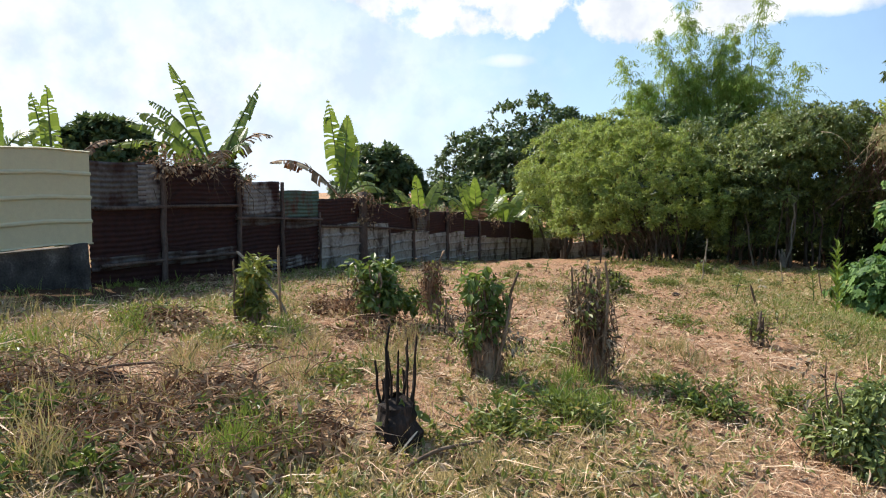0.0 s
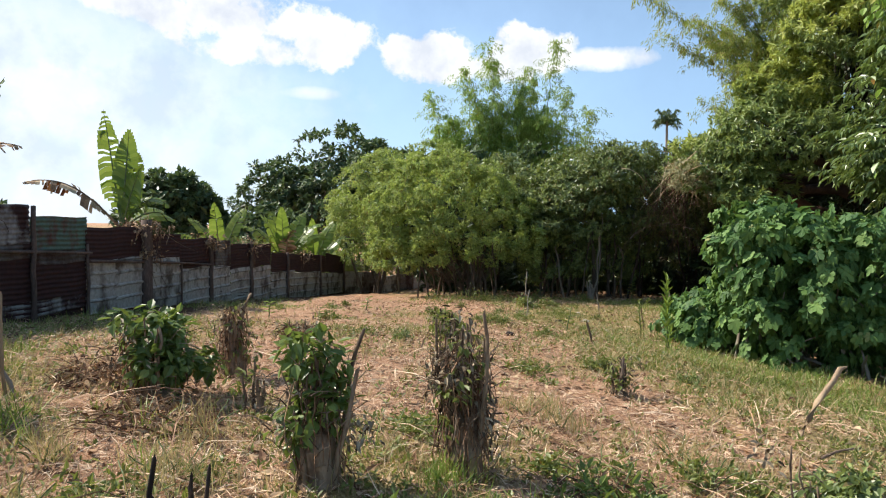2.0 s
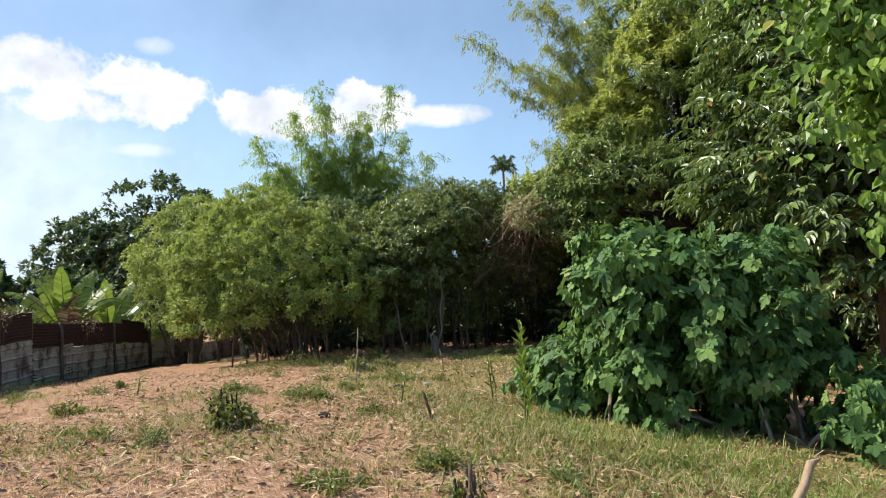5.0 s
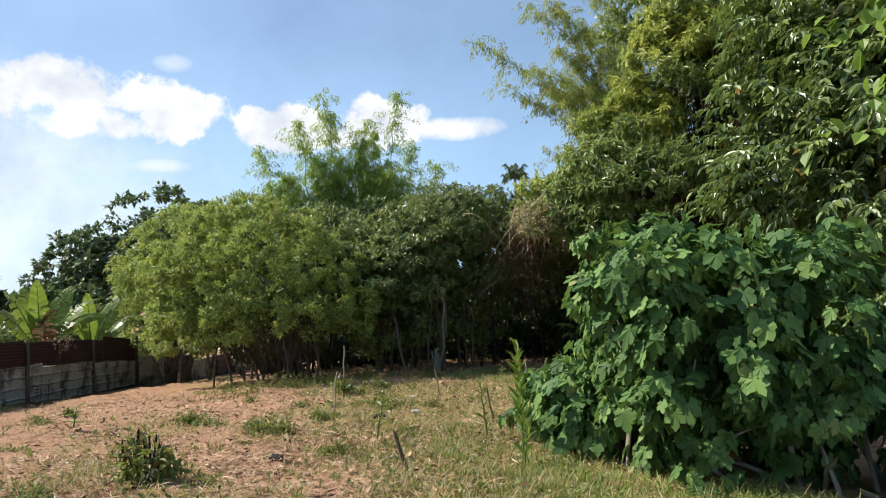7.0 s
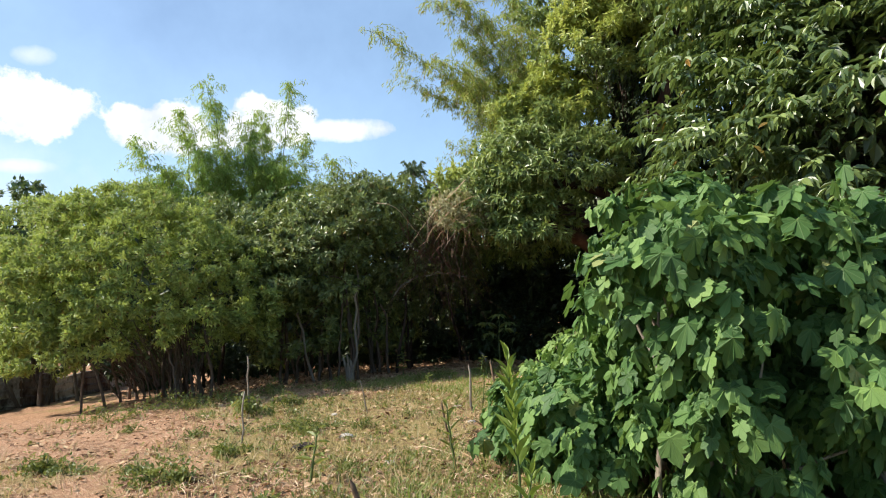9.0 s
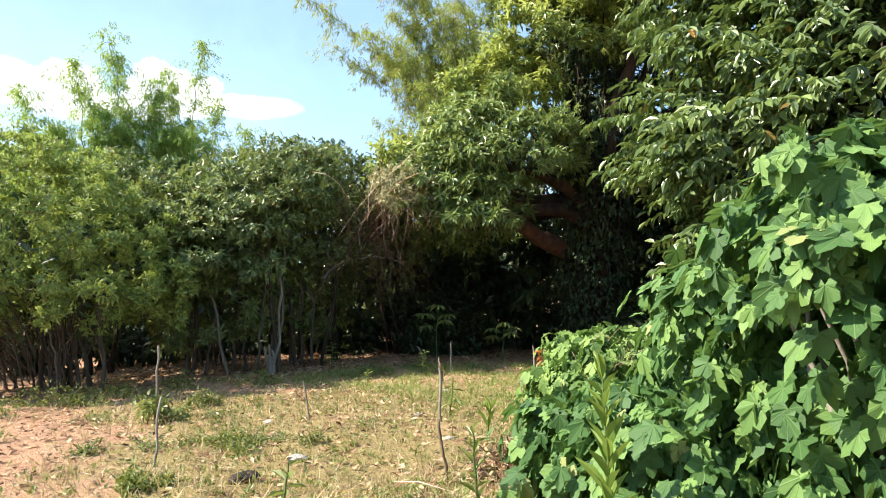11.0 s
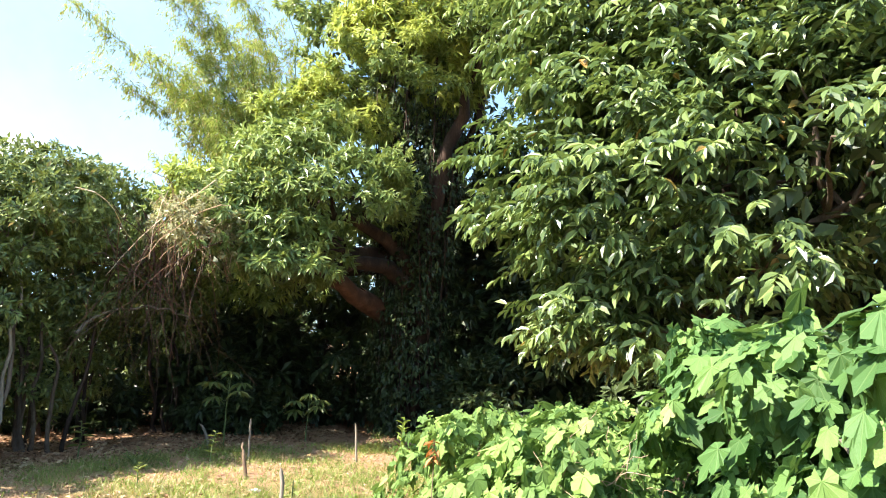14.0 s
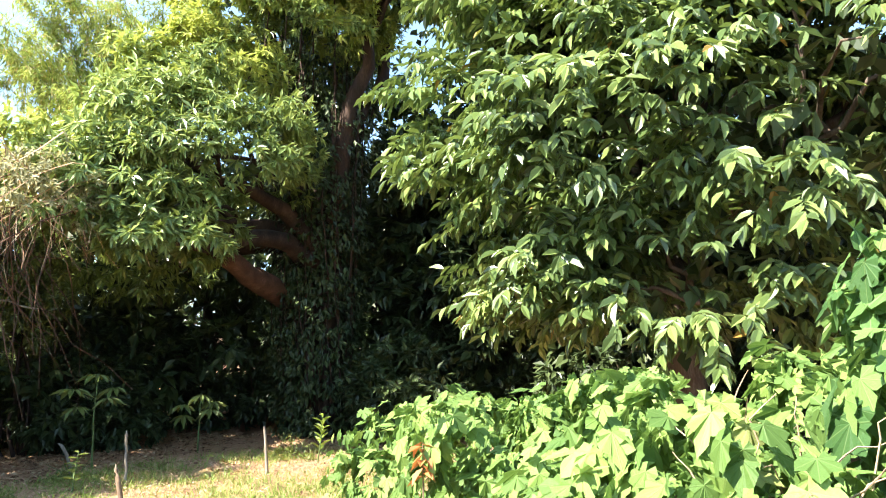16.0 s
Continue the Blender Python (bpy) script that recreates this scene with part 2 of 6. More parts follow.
def tubes(paths, sides=7):
    """Tapered limbs: each path is a list of (x, y, z, radius)."""
    vs, fs, base = [], [], 0
    for path in paths:
        p = np.asarray(path, float)
        d = unit(np.gradient(p[:, :3], axis=0))
        ref = np.where(np.abs(d[:, 2:3]) > 0.9, np.array([[1.0, 0, 0]]), np.array([[0, 0, 1.0]]))
        x = unit(np.cross(d, ref))
        y = np.cross(d, x)
        a = np.linspace(0, 2 * math.pi, sides, endpoint=False)
        ring = p[:, None, :3] + p[:, None, 3:4] * (np.cos(a)[None, :, None] * x[:, None] + np.sin(a)[None, :, None] * y[:, None])
        vs.append(ring.reshape(-1, 3))
        n = len(p)
        i, j = np.meshgrid(np.arange(n - 1), np.arange(sides), indexing="ij")
        q = np.stack([i * sides + j, i * sides + (j + 1) % sides, (i + 1) * sides + (j + 1) % sides, (i + 1) * sides + j], -1)
        fs.append(q.reshape(-1, 4) + base)
        base += n * sides
    return np.concatenate(vs), np.concatenate(fs)


def limb(a, b, r0, r1, bend=0.12, steps=7):
    """A wandering limb from a to b."""
    a, b = np.asarray(a, float), np.asarray(b, float)
    t = np.linspace(0, 1, steps)[:, None]
    size = np.linalg.norm(b - a)
    wob = np.cumsum(rng.normal(size=(steps, 3)), 0) * bend * size / steps
    wob -= t * wob[-1]
    wob[0] = 0
    sag = np.sin(t * math.pi) * np.array([[0, 0, bend * 0.5 * size]])
    pts = a + (b - a) * t + wob + sag
    return np.concatenate([pts, r0 + (r1 - r0) * t], 1)


def clump_points(lobes, clump_r, sprigs, fill=0.25, low=-0.5):
    """Sprig places and their outward ways: clumps on the skin (and some inside) of each oval lobe (centre, radii, clumps)."""
    ps, os_ = [], []
    for centre, radii, clumps in lobes:
        d = ball(clumps * 3)
        d = d[d[:, 2] > low][:clumps]
        r = np.where(rng.random(len(d)) < fill, rng.uniform(0.3, 0.75, len(d)), rng.uniform(0.82, 1.08, len(d)))
        c = np.asarray(centre) + d * r[:, None] * np.asarray(radii)
        outward = unit(d / np.asarray(radii))
        k = np.repeat(np.arange(len(c)), sprigs)
        e = unit(ball(len(k)) * 0.9 + outward[k] * 0.8 + np.array([0, 0, 0.35]))
        size = clump_r * rng.uniform(0.6, 1.25, len(c))
        ps.append(c[k] + e * (size[k] * rng.uniform(0.55, 1.0, len(k)))[:, None] * np.array([1, 1, 0.8]))
        os_.append(e)
    return np.concatenate(ps), np.concatenate(os_)


def foliage(p, o, leaves, length, width, droop=0.5, out=0.6, loose=0.7, template=BLADE, faces=BLADE_F, gap=0.0, run=0.0, facing=0.6):
    """Leaves round each sprig, bent outwards and down; facing: how far they turn to the outside."""
    k = np.repeat(np.arange(len(p)), leaves)
    n = len(k)
    axis = o[k] * out + ball(n) * loose + np.array([0, 0, -droop])
    up = o[k] * facing + np.array([0, 0, 1.5 - facing]) + ball(n) * 0.45
    size = length * rng.uniform(0.65, 1.2, n)
    place = p[k] + ball(n) * gap + (o[k] * 0.8 + np.array([0, 0, -0.5])) * (rng.uniform(-0.3, 0.7, n) * run)[:, None]
    return spread_template(template, faces, place, axis, up, size, size * (width / length))


def shelves(lobes, spread, sprigs, low=-0.5, flat=0.3, lift=0.0):
    """Sprig places and ways in flat tiers of twigs over the skin of each lobe (centre, radii, tiers)."""
    ps, os_ = [], []
    for centre, radii, tiers in lobes:
        d = ball(tiers * 4)
        d = d[d[:, 2] > low][:tiers]
        c = np.asarray(centre) + d * rng.uniform(0.72, 1.08, (len(d), 1)) * np.asarray(radii)
        k = np.repeat(np.arange(len(c)), sprigs)
        around = ball(len(k))
        size = spread * rng.uniform(0.6, 1.35, len(c))
        ps.append(c[k] + around * size[k][:, None] * np.array([1, 1, flat]) * rng.uniform(0.35, 1.0, (len(k), 1)))
        os_.append(unit(around * [1, 1, 0.35] * 0.8 + unit(d / np.asarray(radii))[k] * [1, 1, 0.5] * 0.9 + np.array([0, 0, lift])))
    return np.concatenate(ps), np.concatenate(os_)


def whorls(p, o, leaves, length, width, droop=0.5, template=SMALL, faces=SMALL_F):
    """A rosette of leaves that hang out from every twig end."""
    k = np.repeat(np.arange(len(p)), leaves)
    n = len(k)
    a = rng.uniform(0, 6.28, len(p))[k] + np.tile(np.arange(leaves), len(p)) * (6.283 / leaves) + rng.normal(0, 0.25, n)
    u = unit(np.cross(o, np.array([0.2, 0.1, 1.0])))[k]
    w2 = np.cross(o[k], u)
    ring = np.cos(a)[:, None] * u + np.sin(a)[:, None] * w2
    axis = ring * 0.75 + o[k] * rng.uniform(0.2, 0.9, (n, 1)) + np.array([0, 0, -droop]) + ball(n) * 0.15
    size = length * rng.uniform(0.6, 1.2, n)
    return spread_template(template, faces, p[k] + ball(n) * length * 0.12, axis, o[k] * 0.7 + np.array([0, 0, 0.8]) + ball(n) * 0.3, size, size * (width / length))


def sprays(p, o, leaves, reach, length, width, droop=0.45, template=BLADE, faces=BLADE_F):
    """A twig at every place with leaves hanging by turns to its two sides."""
    k = np.repeat(np.arange(len(p)), leaves)
    n = len(k)
    step = np.tile(np.arange(leaves), len(p)) / max(leaves - 1, 1)
    sign = np.where(np.tile(np.arange(leaves), len(p)) % 2 == 0, 1.0, -1.0)
    side = unit(np.cross(o, np.array([0.05, 0.02, 1.0])))[k]
    place = p[k] + o[k] * (step * reach)[:, None] + np.array([0, 0, -1.0]) * (step ** 2 * reach * 0.35)[:, None]
    axis = o[k] * 0.55 + side * (sign * (0.9 - 0.5 * step))[:, None] + np.array([0, 0, -droop]) * rng.uniform(0.3, 1.9, (n, 1)) + ball(n) * 0.38
    up = np.array([0, 0, 0.8]) + o[k] * 0.45 + ball(n) * 0.45
    size = length * rng.uniform(0.65, 1.2, n)
    return spread_template(template, faces, place, axis, up, size, size * (width / length))


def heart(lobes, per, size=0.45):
    """Loose near-black leaves added inside a crown, its inner shade put into their colour."""
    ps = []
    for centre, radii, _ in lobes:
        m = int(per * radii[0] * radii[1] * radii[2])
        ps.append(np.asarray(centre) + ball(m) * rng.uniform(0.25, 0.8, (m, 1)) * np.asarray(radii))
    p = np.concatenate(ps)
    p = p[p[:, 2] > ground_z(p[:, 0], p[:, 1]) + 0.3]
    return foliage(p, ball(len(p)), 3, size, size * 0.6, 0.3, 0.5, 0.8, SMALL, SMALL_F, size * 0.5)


def local(v, base):
    return v - np.asarray(base)


# ---- the ground: one sheet that falls gently away from the fence ----
def ground_z(x, y):
    x, y = np.clip(x, -9, 22), np.clip(y, -6, 34)
    z = -0.01926 - 0.10124 * x + 0.0103 * y - 0.00118 * x * x + 0.00394 * x * y - 0.00214 * y * y
    bumps = 0.035 * np.sin(1.3 * x + 0.7 * y) * np.sin(0.9 * y - 0.5 * x + 1) + 0.02 * np.sin(3.1 * x + 2) * np.sin(2.7 * y + x)
    bumps = bumps + 0.02 * np.sin(14.1 * x + 3.7 * y + 2 * np.sin(2.1 * y)) * np.sin(12.7 * y - 4.9 * x + 2 * np.sin(1.7 * x)) + 0.012 * np.sin(7.3 * x + 1.9 * y) * np.sin(6.1 * y - 2.3 * x)
    return z + bumps


def gz(x, y):
    return float(ground_z(np.float64(x), np.float64(y)))


def greenness(x, y):
    """How green the cover is, 0 dry straw to 1 lush."""
    n = (np.sin(1.1 * x + 0.4 * y + 1) * np.sin(0.8 * y - 0.6 * x) + 0.6 * np.sin(2.3 * x - 1.1 * y) * np.sin(2.0 * y + 0.7 * x + 2)
         + 0.4 * np.sin(4.7 * x + 1.3 * y) * np.sin(4.1 * y - 1.7 * x))
    g = 0.36 + 0.24 * n
    g = g + 0.30 * np.exp(-((y - 3.2) / 2.2) ** 2) * np.exp(-((x + 0.5) / 4) ** 2)
    g = g + 0.75 * np.exp(-((x - 6.2) / 1.3) ** 2) * np.exp(-((y - 8.5) / 3.5) ** 2)
    g = g + 0.25 * np.exp(-((x - 10) / 4) ** 2) * np.exp(-((y - 18) / 3) ** 2)
    g = g - 0.55 * np.exp(-((x - 3.2) / 3.0) ** 2) * np.exp(-((y - 21) / 5) ** 2)
    g = g - 0.28 * np.exp(-((x - 1.5) / 1.5) ** 2) * np.exp(-((y - 9.5) / 2.5) ** 2)
    g = g + 0.34 * np.exp(-((x - 8.5) / 4.5) ** 2) * np.exp(-((y - 16) / 3.5) ** 2)
    g = g - 0.8 * np.clip((y - 23.5 + 0.15 * np.maximum(x - 12, 0) * 3) / 3, 0, 1) * (x > 8)
    return np.clip(g, 0, 1)


def line(lo, hi, step, far, grow=1.35):
    """Coordinates: even in the middle, ever wider to the horizon."""
    mid = list(np.arange(lo, hi + step / 2, step))
    s, a, b = step, [], []
    x = lo
    while x > -far:
        s *= grow
        x -= s
        a.append(x)
    s, x = step, mid[-1]
    while x < far:
        s *= grow
        x += s
        b.append(x)
    return np.array(a[::-1] + mid + b)


gx, gy = np.meshgrid(line(-9, 22, 0.16, 600), line(-3, 34, 0.16, 600))
shape = gx.shape
grid = np.stack([gx.ravel(), gy.ravel(), ground_z(gx, gy).ravel()], 1)
i, j = np.meshgrid(np.arange(shape[0] - 1), np.arange(shape[1] - 1), indexing="ij")
quad = np.stack([i * shape[1] + j, i * shape[1] + j + 1, (i + 1) * shape[1] + j + 1, (i + 1) * shape[1] + j], -1).reshape(-1, 4)

earth, n = material("earth_and_mown_grass")
place = n.add("ShaderNodeTexCoord").outputs["Object"]
cover_in = n.add("ShaderNodeAttribute", attribute_name="cover").outputs["Fac"]
n1, n2, n3 = n.noise(place, 0.8, 6.0), n.noise(place, 6.0, 8.0, 0.65), n.noise(place, 45.0, 6.0, 0.7)
thread = n.noise(n.add("ShaderNodeMapping", {0: place, 2: (0, 0, 0.6), 3: (90, 14, 1)}).outputs[0], 1.0, 4.0)
dry = n.ramp(n.maths("ADD", n.maths("MULTIPLY", n3, 0.5), n.maths("MULTIPLY", thread, 0.5)), (0.3, (0.19, 0.10, 0.055)), (0.48, (0.47, 0.265, 0.155)), (0.70, (0.72, 0.51, 0.34)))
turf = n.ramp(n.maths("ADD", n.maths("MULTIPLY", n3, 0.6), n.maths("MULTIPLY", thread, 0.4)), (0.3, (0.11, 0.08, 0.03)), (0.5, (0.32, 0.245, 0.10)), (0.68, (0.55, 0.42, 0.23)))
soil = n.ramp(n3, (0.3, (0.07, 0.035, 0.02)), (0.7, (0.22, 0.115, 0.065)))
green = n.ramp(n.maths("ADD", cover_in, n.maths("MULTIPLY", n.maths("SUBTRACT", n2, 0.5), 0.9)), (0.34, 0.0), (0.62, 1.0))
col = n.mix(green, dry, turf)
# Fence foot: dark soil with the fence's shadow painted into the colour.
fence_shade_in = n.add("ShaderNodeAttribute", attribute_name="bare").outputs["Fac"]
bare = n.ramp(n.maths("ADD", fence_shade_in, n.maths("MULTIPLY", n.maths("SUBTRACT", n2, 0.5), 0.8)), (0.35, 0.0), (0.6, 1.0))
col = n.mix(n.ramp(n.maths("ADD", n.maths("MULTIPLY", n2, 0.6), n.maths("MULTIPLY", n1, 0.4)), (0.36, 1.0), (0.48, 0.0)), col, soil)
col = n.mix(bare, col, n.mix(0.5, soil, (0.05, 0.04, 0.022, 1)))
relief = n.add("ShaderNodeBump", {"Strength": 0.9, "Distance": 0.05, "Height": n.maths("ADD", n.maths("MULTIPLY", n3, 0.5), n.maths("ADD", thread, n2))})
finish(n, n.add("ShaderNodeBsdfPrincipled", {"Base Color": col, "Roughness": 0.95, "Specular IOR Level": 0.1, "Normal": relief.outputs[0]}).outputs[0])

me = array_mesh("ground", grid, quad, earth, True)
me.attributes.new("cover", "FLOAT", "POINT").data.foreach_set("value", greenness(grid[:, 0], grid[:, 1]).astype(np.float32))
# bare: dark soil and painted fence shadow, fading away from the fence line
off_fence = (grid[:, 0] - 0.398 * grid[:, 1] + 8.58) * 0.93
me.attributes.new("bare", "FLOAT", "POINT").data.foreach_set("value", (np.clip(1.5 - np.abs(off_fence) / 1.3, 0, 1) * (grid[:, 1] < 33)).astype(np.float32))
tagged(new("ground", me), "uneven mown lot of dry straw, turf and bare earth", "ground", kind="structure")


# ---- the fence: posts, rusted corrugated sheets above, pale ribbed panels below ----
ALONG = Vector((0.3698, 0.9291, 0)).normalized()
FACE = Vector((ALONG.y, -ALONG.x, 0))


def fence_at(y, z=0.0, proud=0.0):
    return Vector((0.398 * y - 8.58, y, z)) + FACE * proud


def metal_material(name, base, rust, amount, roughness=0.55, metal=0.4, mottle=0.6):
    m, n = material(name)
    place = n.add("ShaderNodeTexCoord").outputs["Object"]
    info = n.add("ShaderNodeObjectInfo")
    shift = n.add("ShaderNodeVectorMath", {0: place, 1: n.add("ShaderNodeCombineXYZ", {0: n.maths("MULTIPLY", info.outputs["Random"], 40.0)}).outputs[0]}, operation="ADD").outputs[0]
    streak = n.noise(n.add("ShaderNodeMapping", {0: shift, 3: (1, 1, 0.25)}).outputs[0], 5.0, 6.0)
    fac = n.maths("ADD", n.maths("MULTIPLY", n.noise(shift, 1.6, 7.0, 0.6), 0.7), n.maths("MULTIPLY", streak, 0.3))
    tone = n.ramp(n.noise(shift, 14.0, 6.0), (0.3, tuple(c * mottle for c in base)), (0.7, base))
    rusty = n.ramp(n.noise(shift, 9.0, 8.0), (0.3, tuple(c * 0.45 for c in rust)), (0.7, rust))
    mask = n.ramp(fac, (amount - 0.05, 1.0), (amount + 0.05, 0.0))
    col = n.mix(mask, tone, rusty)
    bump = n.add("ShaderNodeBump", {"Strength": 0.25, "Distance": 0.01, "Height": n.noise(shift, 40.0, 5.0)})
    b = n.add("ShaderNodeBsdfPrincipled", {"Base Color": col, "Roughness": n.mix(mask, (roughness,) * 3 + (1,), (0.9, 0.9, 0.9, 1)), "Metallic": n.maths("MULTIPLY", n.maths("SUBTRACT", 1.0, mask), metal), "Normal": bump.outputs[0]})
    finish(n, b.outputs[0])
    return m


RUST = metal_material("rusted_sheet", (0.07, 0.045, 0.04), (0.05, 0.014, 0.010), 0.70, 0.9, 0.0)
HALF_RUST = metal_material("half_rusted_sheet", (0.30, 0.28, 0.26), (0.05, 0.015, 0.010), 0.50, 0.75, 0.1)
GALVANISED = metal_material("galvanised_sheet", (0.15, 0.135, 0.125), (0.06, 0.026, 0.018), 0.50)
GREEN_SHEET = metal_material("green_sheet", (0.10, 0.17, 0.13), (0.15, 0.06, 0.04), 0.42)
WHITE_PANEL = metal_material("weathered_white_panel", (0.46, 0.43, 0.38), (0.13, 0.095, 0.07), 0.46, 0.7, 0.0)
CREAM = metal_material("cream_panel", (0.66, 0.61, 0.40), (0.5, 0.42, 0.26), 0.12, 0.45, 0.0, 0.92)
CONCRETE = rough_material("old_concrete", [(0.35, (0.03, 0.026, 0.023)), (0.55, (0.085, 0.075, 0.066)), (0.75, (0.26, 0.24, 0.21))], 3.0, 40.0)
POST = rough_material("weathered_post", [(0.3, (0.04, 0.028, 0.022)), (0.5, (0.11, 0.075, 0.058)), (0.7, (0.22, 0.16, 0.13))], 3.0, 40.0, stretch=(1, 1, 0.3))


def sheet_mesh(length, tall, kind, mat):
    """A sheet along x with its ribs or waves across z; kind: waves, ribs or blocks. Edges a little bent."""
    if kind == "waves":
        rows = max(12, int(tall / 0.076 * 6))
        zs = np.linspace(0, tall, rows)
        ys = 0.009 * np.sin(zs / 0.076 * 2 * math.pi)
    else:
        pitch = {"ribs": 0.24, "cream": 0.315}[kind]
        zs, ys, z = [0.0], [0.0], 0.0
        while z + pitch < tall + 0.05:
            z2 = min(z + pitch, tall)
            zs += [z + 0.012, z + 0.03, z2 - 0.035, z2 - 0.012]
            ys += [0.03, 0.0, 0.004, 0.032]
            z = z2
        zs, ys = np.array(zs + [tall]), np.array(ys + [0.0])
    cols = max(6, int(length / 0.22))
    xs = np.linspace(0, length, cols)
    x, z = np.meshgrid(xs, zs, indexing="ij")
    y = np.broadcast_to(ys, x.shape).copy()
    y += 0.012 * np.sin(x * 2.1 + rng.random() * 6) * np.sin(z * 3 + rng.random() * 6)
    z = z + 0.010 * np.sin(x * 5 + rng.random() * 6) + rng.normal(0, 0.004, x.shape) * (z <= 0.001)
    front = np.stack([x, -y, z], -1).reshape(-1, 3)
    back = front + np.array([0, 0.003, 0])
    r = len(zs)
    i, j = np.meshgrid(np.arange(cols - 1), np.arange(r - 1), indexing="ij")
    q = np.stack([i * r + j, (i + 1) * r + j, (i + 1) * r + j + 1, i * r + j + 1], -1).reshape(-1, 4)
    return array_mesh("sheet", np.concatenate([front, back]), np.concatenate([q, q[:, ::-1] + len(front)]), mat, kind == "waves")


fence = thing("fence", fence_at(10, gz(-4.6, 10)), "patchwork boundary fence of rusted corrugated sheets and pale ribbed panels", "fence")
fence_inverse = Matrix.Translation(fence.location).inverted()


def fence_part(name, me, m, label=""):
    ob = part(name, me, fence, label)
    ob.matrix_basis = fence_inverse @ m
    return ob


def sheet(y0, y1, z_bottom, z_top, mat, kind="waves", proud=0.02, label="", drop=0.0):
    """One sheet nailed along the fence from y0 to y1; drop: how far its far end hangs lower."""
    a, b = fence_at(y0, z_bottom, proud), fence_at(y1, z_bottom - drop, proud)
    x = (b - a).normalized()
    y = Vector((0, 0, 1)).cross(x).normalized()
    z = x.cross(y)
    m = Matrix((x, y, z)).transposed().to_4x4()
    m.translation = a
    name = {"waves": "corrugated_sheet", "ribs": "ribbed_panel", "cream": "cream_panel"}[kind]
    fence_part(name, sheet_mesh((b - a).length, z_top - z_bottom, kind, mat), m, label)


def post(y, top, r=0.05, mat=POST, proud=0.07, label=""):
    x, yy, _ = fence_at(y, 0, proud)
    z0 = gz(x, yy) - 0.15
    pts = [(x + rng.normal(0, 0.008), yy + rng.normal(0, 0.008), z0 + (top - z0) * t, r * (1.05 - 0.15 * t)) for t in np.linspace(0, 1, 7)]
    pts.append((x, yy, top + 0.004, 0.004))
    v, f = tubes([pts], 8)
    fence_part("post", array_mesh("post", v, f, mat, True), Matrix(), label)


def sloped_sheet(y0, y1, b0, b1, tall, mat, kind, proud=0.02, label=""):
    sheet(y0, y1, b0, b0 + tall, mat, kind, proud, label, drop=b0 - b1)


# the cream panel and its concrete footing
sheet(4.2, 6.85, 0.83, 2.05, CREAM, "cream", 0.10, "cream-painted ribbed steel panel")
sheet(6.8, 9.36, 0.76, 2.01, CREAM, "cream", 0.115, "cream-painted ribbed steel panel")
for y0, y1 in ((4.2, 6.8), (6.8, 9.2)):
    a, b = fence_at(y0, 0, 0.02), fence_at(y1, 0, 0.02)
    rows = [(-0.2, 0.07), (0.60, 0.07), (0.735, 0.05), (0.735, -0.05), (-0.2, -0.07)]
    v = [p + FACE * o + Vector((0, 0, gz(p.x, p.y) * (1 if h < 0 else 0.0) + h + rng.normal(0, 0.01))) for p in (a, b) for h, o in rows]
    k = len(rows)
    f = [(q, q + 1, q + 1 + k, q + k) for q in range(k - 1)]
    fence_part("footing", array_mesh("footing", [tuple(q) for q in v], f, CONCRETE), Matrix(), "stained concrete footing wall")
post(9.18, 0.78, 0.16, CONCRETE, 0.06, "broken concrete post")
# upper row, stepping down with the ground
sheet(9.4, 10.35, 1.22, 1.88, GALVANISED, "waves", 0.03, "dented galvanised corrugated sheet")
sheet(10.2, 10.75, 1.20, 1.87, HALF_RUST, "waves", 0.035)
sheet(10.7, 12.32, 1.17, 1.86, RUST, "waves", 0.03)
sheet(12.28, 13.5, 1.04, 1.63, HALF_RUST, "waves", 0.03, "grey sheet half eaten by rust")
sheet(13.5, 14.8, 0.92, 1.46, GREEN_SHEET, "waves", 0.03, "faded green corrugated sheet")
sheet(14.75, 16.5, 0.68, 1.28, RUST, "waves", 0.035)
sheet(16.6, 17.95, 0.62, 1.12, RUST, "waves", 0.03)
sheet(17.9, 19.7, 0.34, 1.0, RUST, "waves", 0.035)
sheet(19.6, 20.45, 0.24, 0.92, GALVANISED, "waves", 0.045, "bent galvanised offcut")
sheet(20.45, 21.8, 0.14, 0.80, RUST, "waves", 0.03)
sheet(21.75, 23.3, 0.10, 0.74, RUST, "waves", 0.035)
sloped_sheet(23.3, 26.2, -0.13, -0.35, 0.60, RUST, "waves", 0.03)
sloped_sheet(26.1, 29.0, -0.35, -0.58, 0.66, RUST, "waves", 0.035)
sloped_sheet(29.0, 31.7, -0.55, -0.85, 0.74, RUST, "waves", 0.03)
# lower row
sheet(9.4, 10.75, 0.52, 1.24, RUST, "waves", 0.02)
sheet(10.7, 12.32, 0.45, 1.20, RUST, "waves", 0.015)
sheet(9.4, 11.0, 0.36, 0.56, GALVANISED, "waves", 0.03, "narrow galvanised strip", 0.04)
sheet(10.95, 12.3, 0.28, 0.48, GALVANISED, "waves", 0.035, "narrow galvanised strip")
sheet(12.28, 13.6, 0.82, 1.06, GALVANISED, "waves", 0.02, "narrow galvanised strip")
sheet(13.5, 14.8, 0.70, 0.94, GALVANISED, "waves", 0.02, "narrow galvanised strip")
sheet(12.28, 13.55, 0.15, 0.84, RUST, "waves", 0.015)
sheet(13.5, 14.8, 0.08, 0.74, RUST, "waves", 0.015)
sheet(12.28, 14.75, -0.08, 0.16, HALF_RUST, "waves", 0.025)
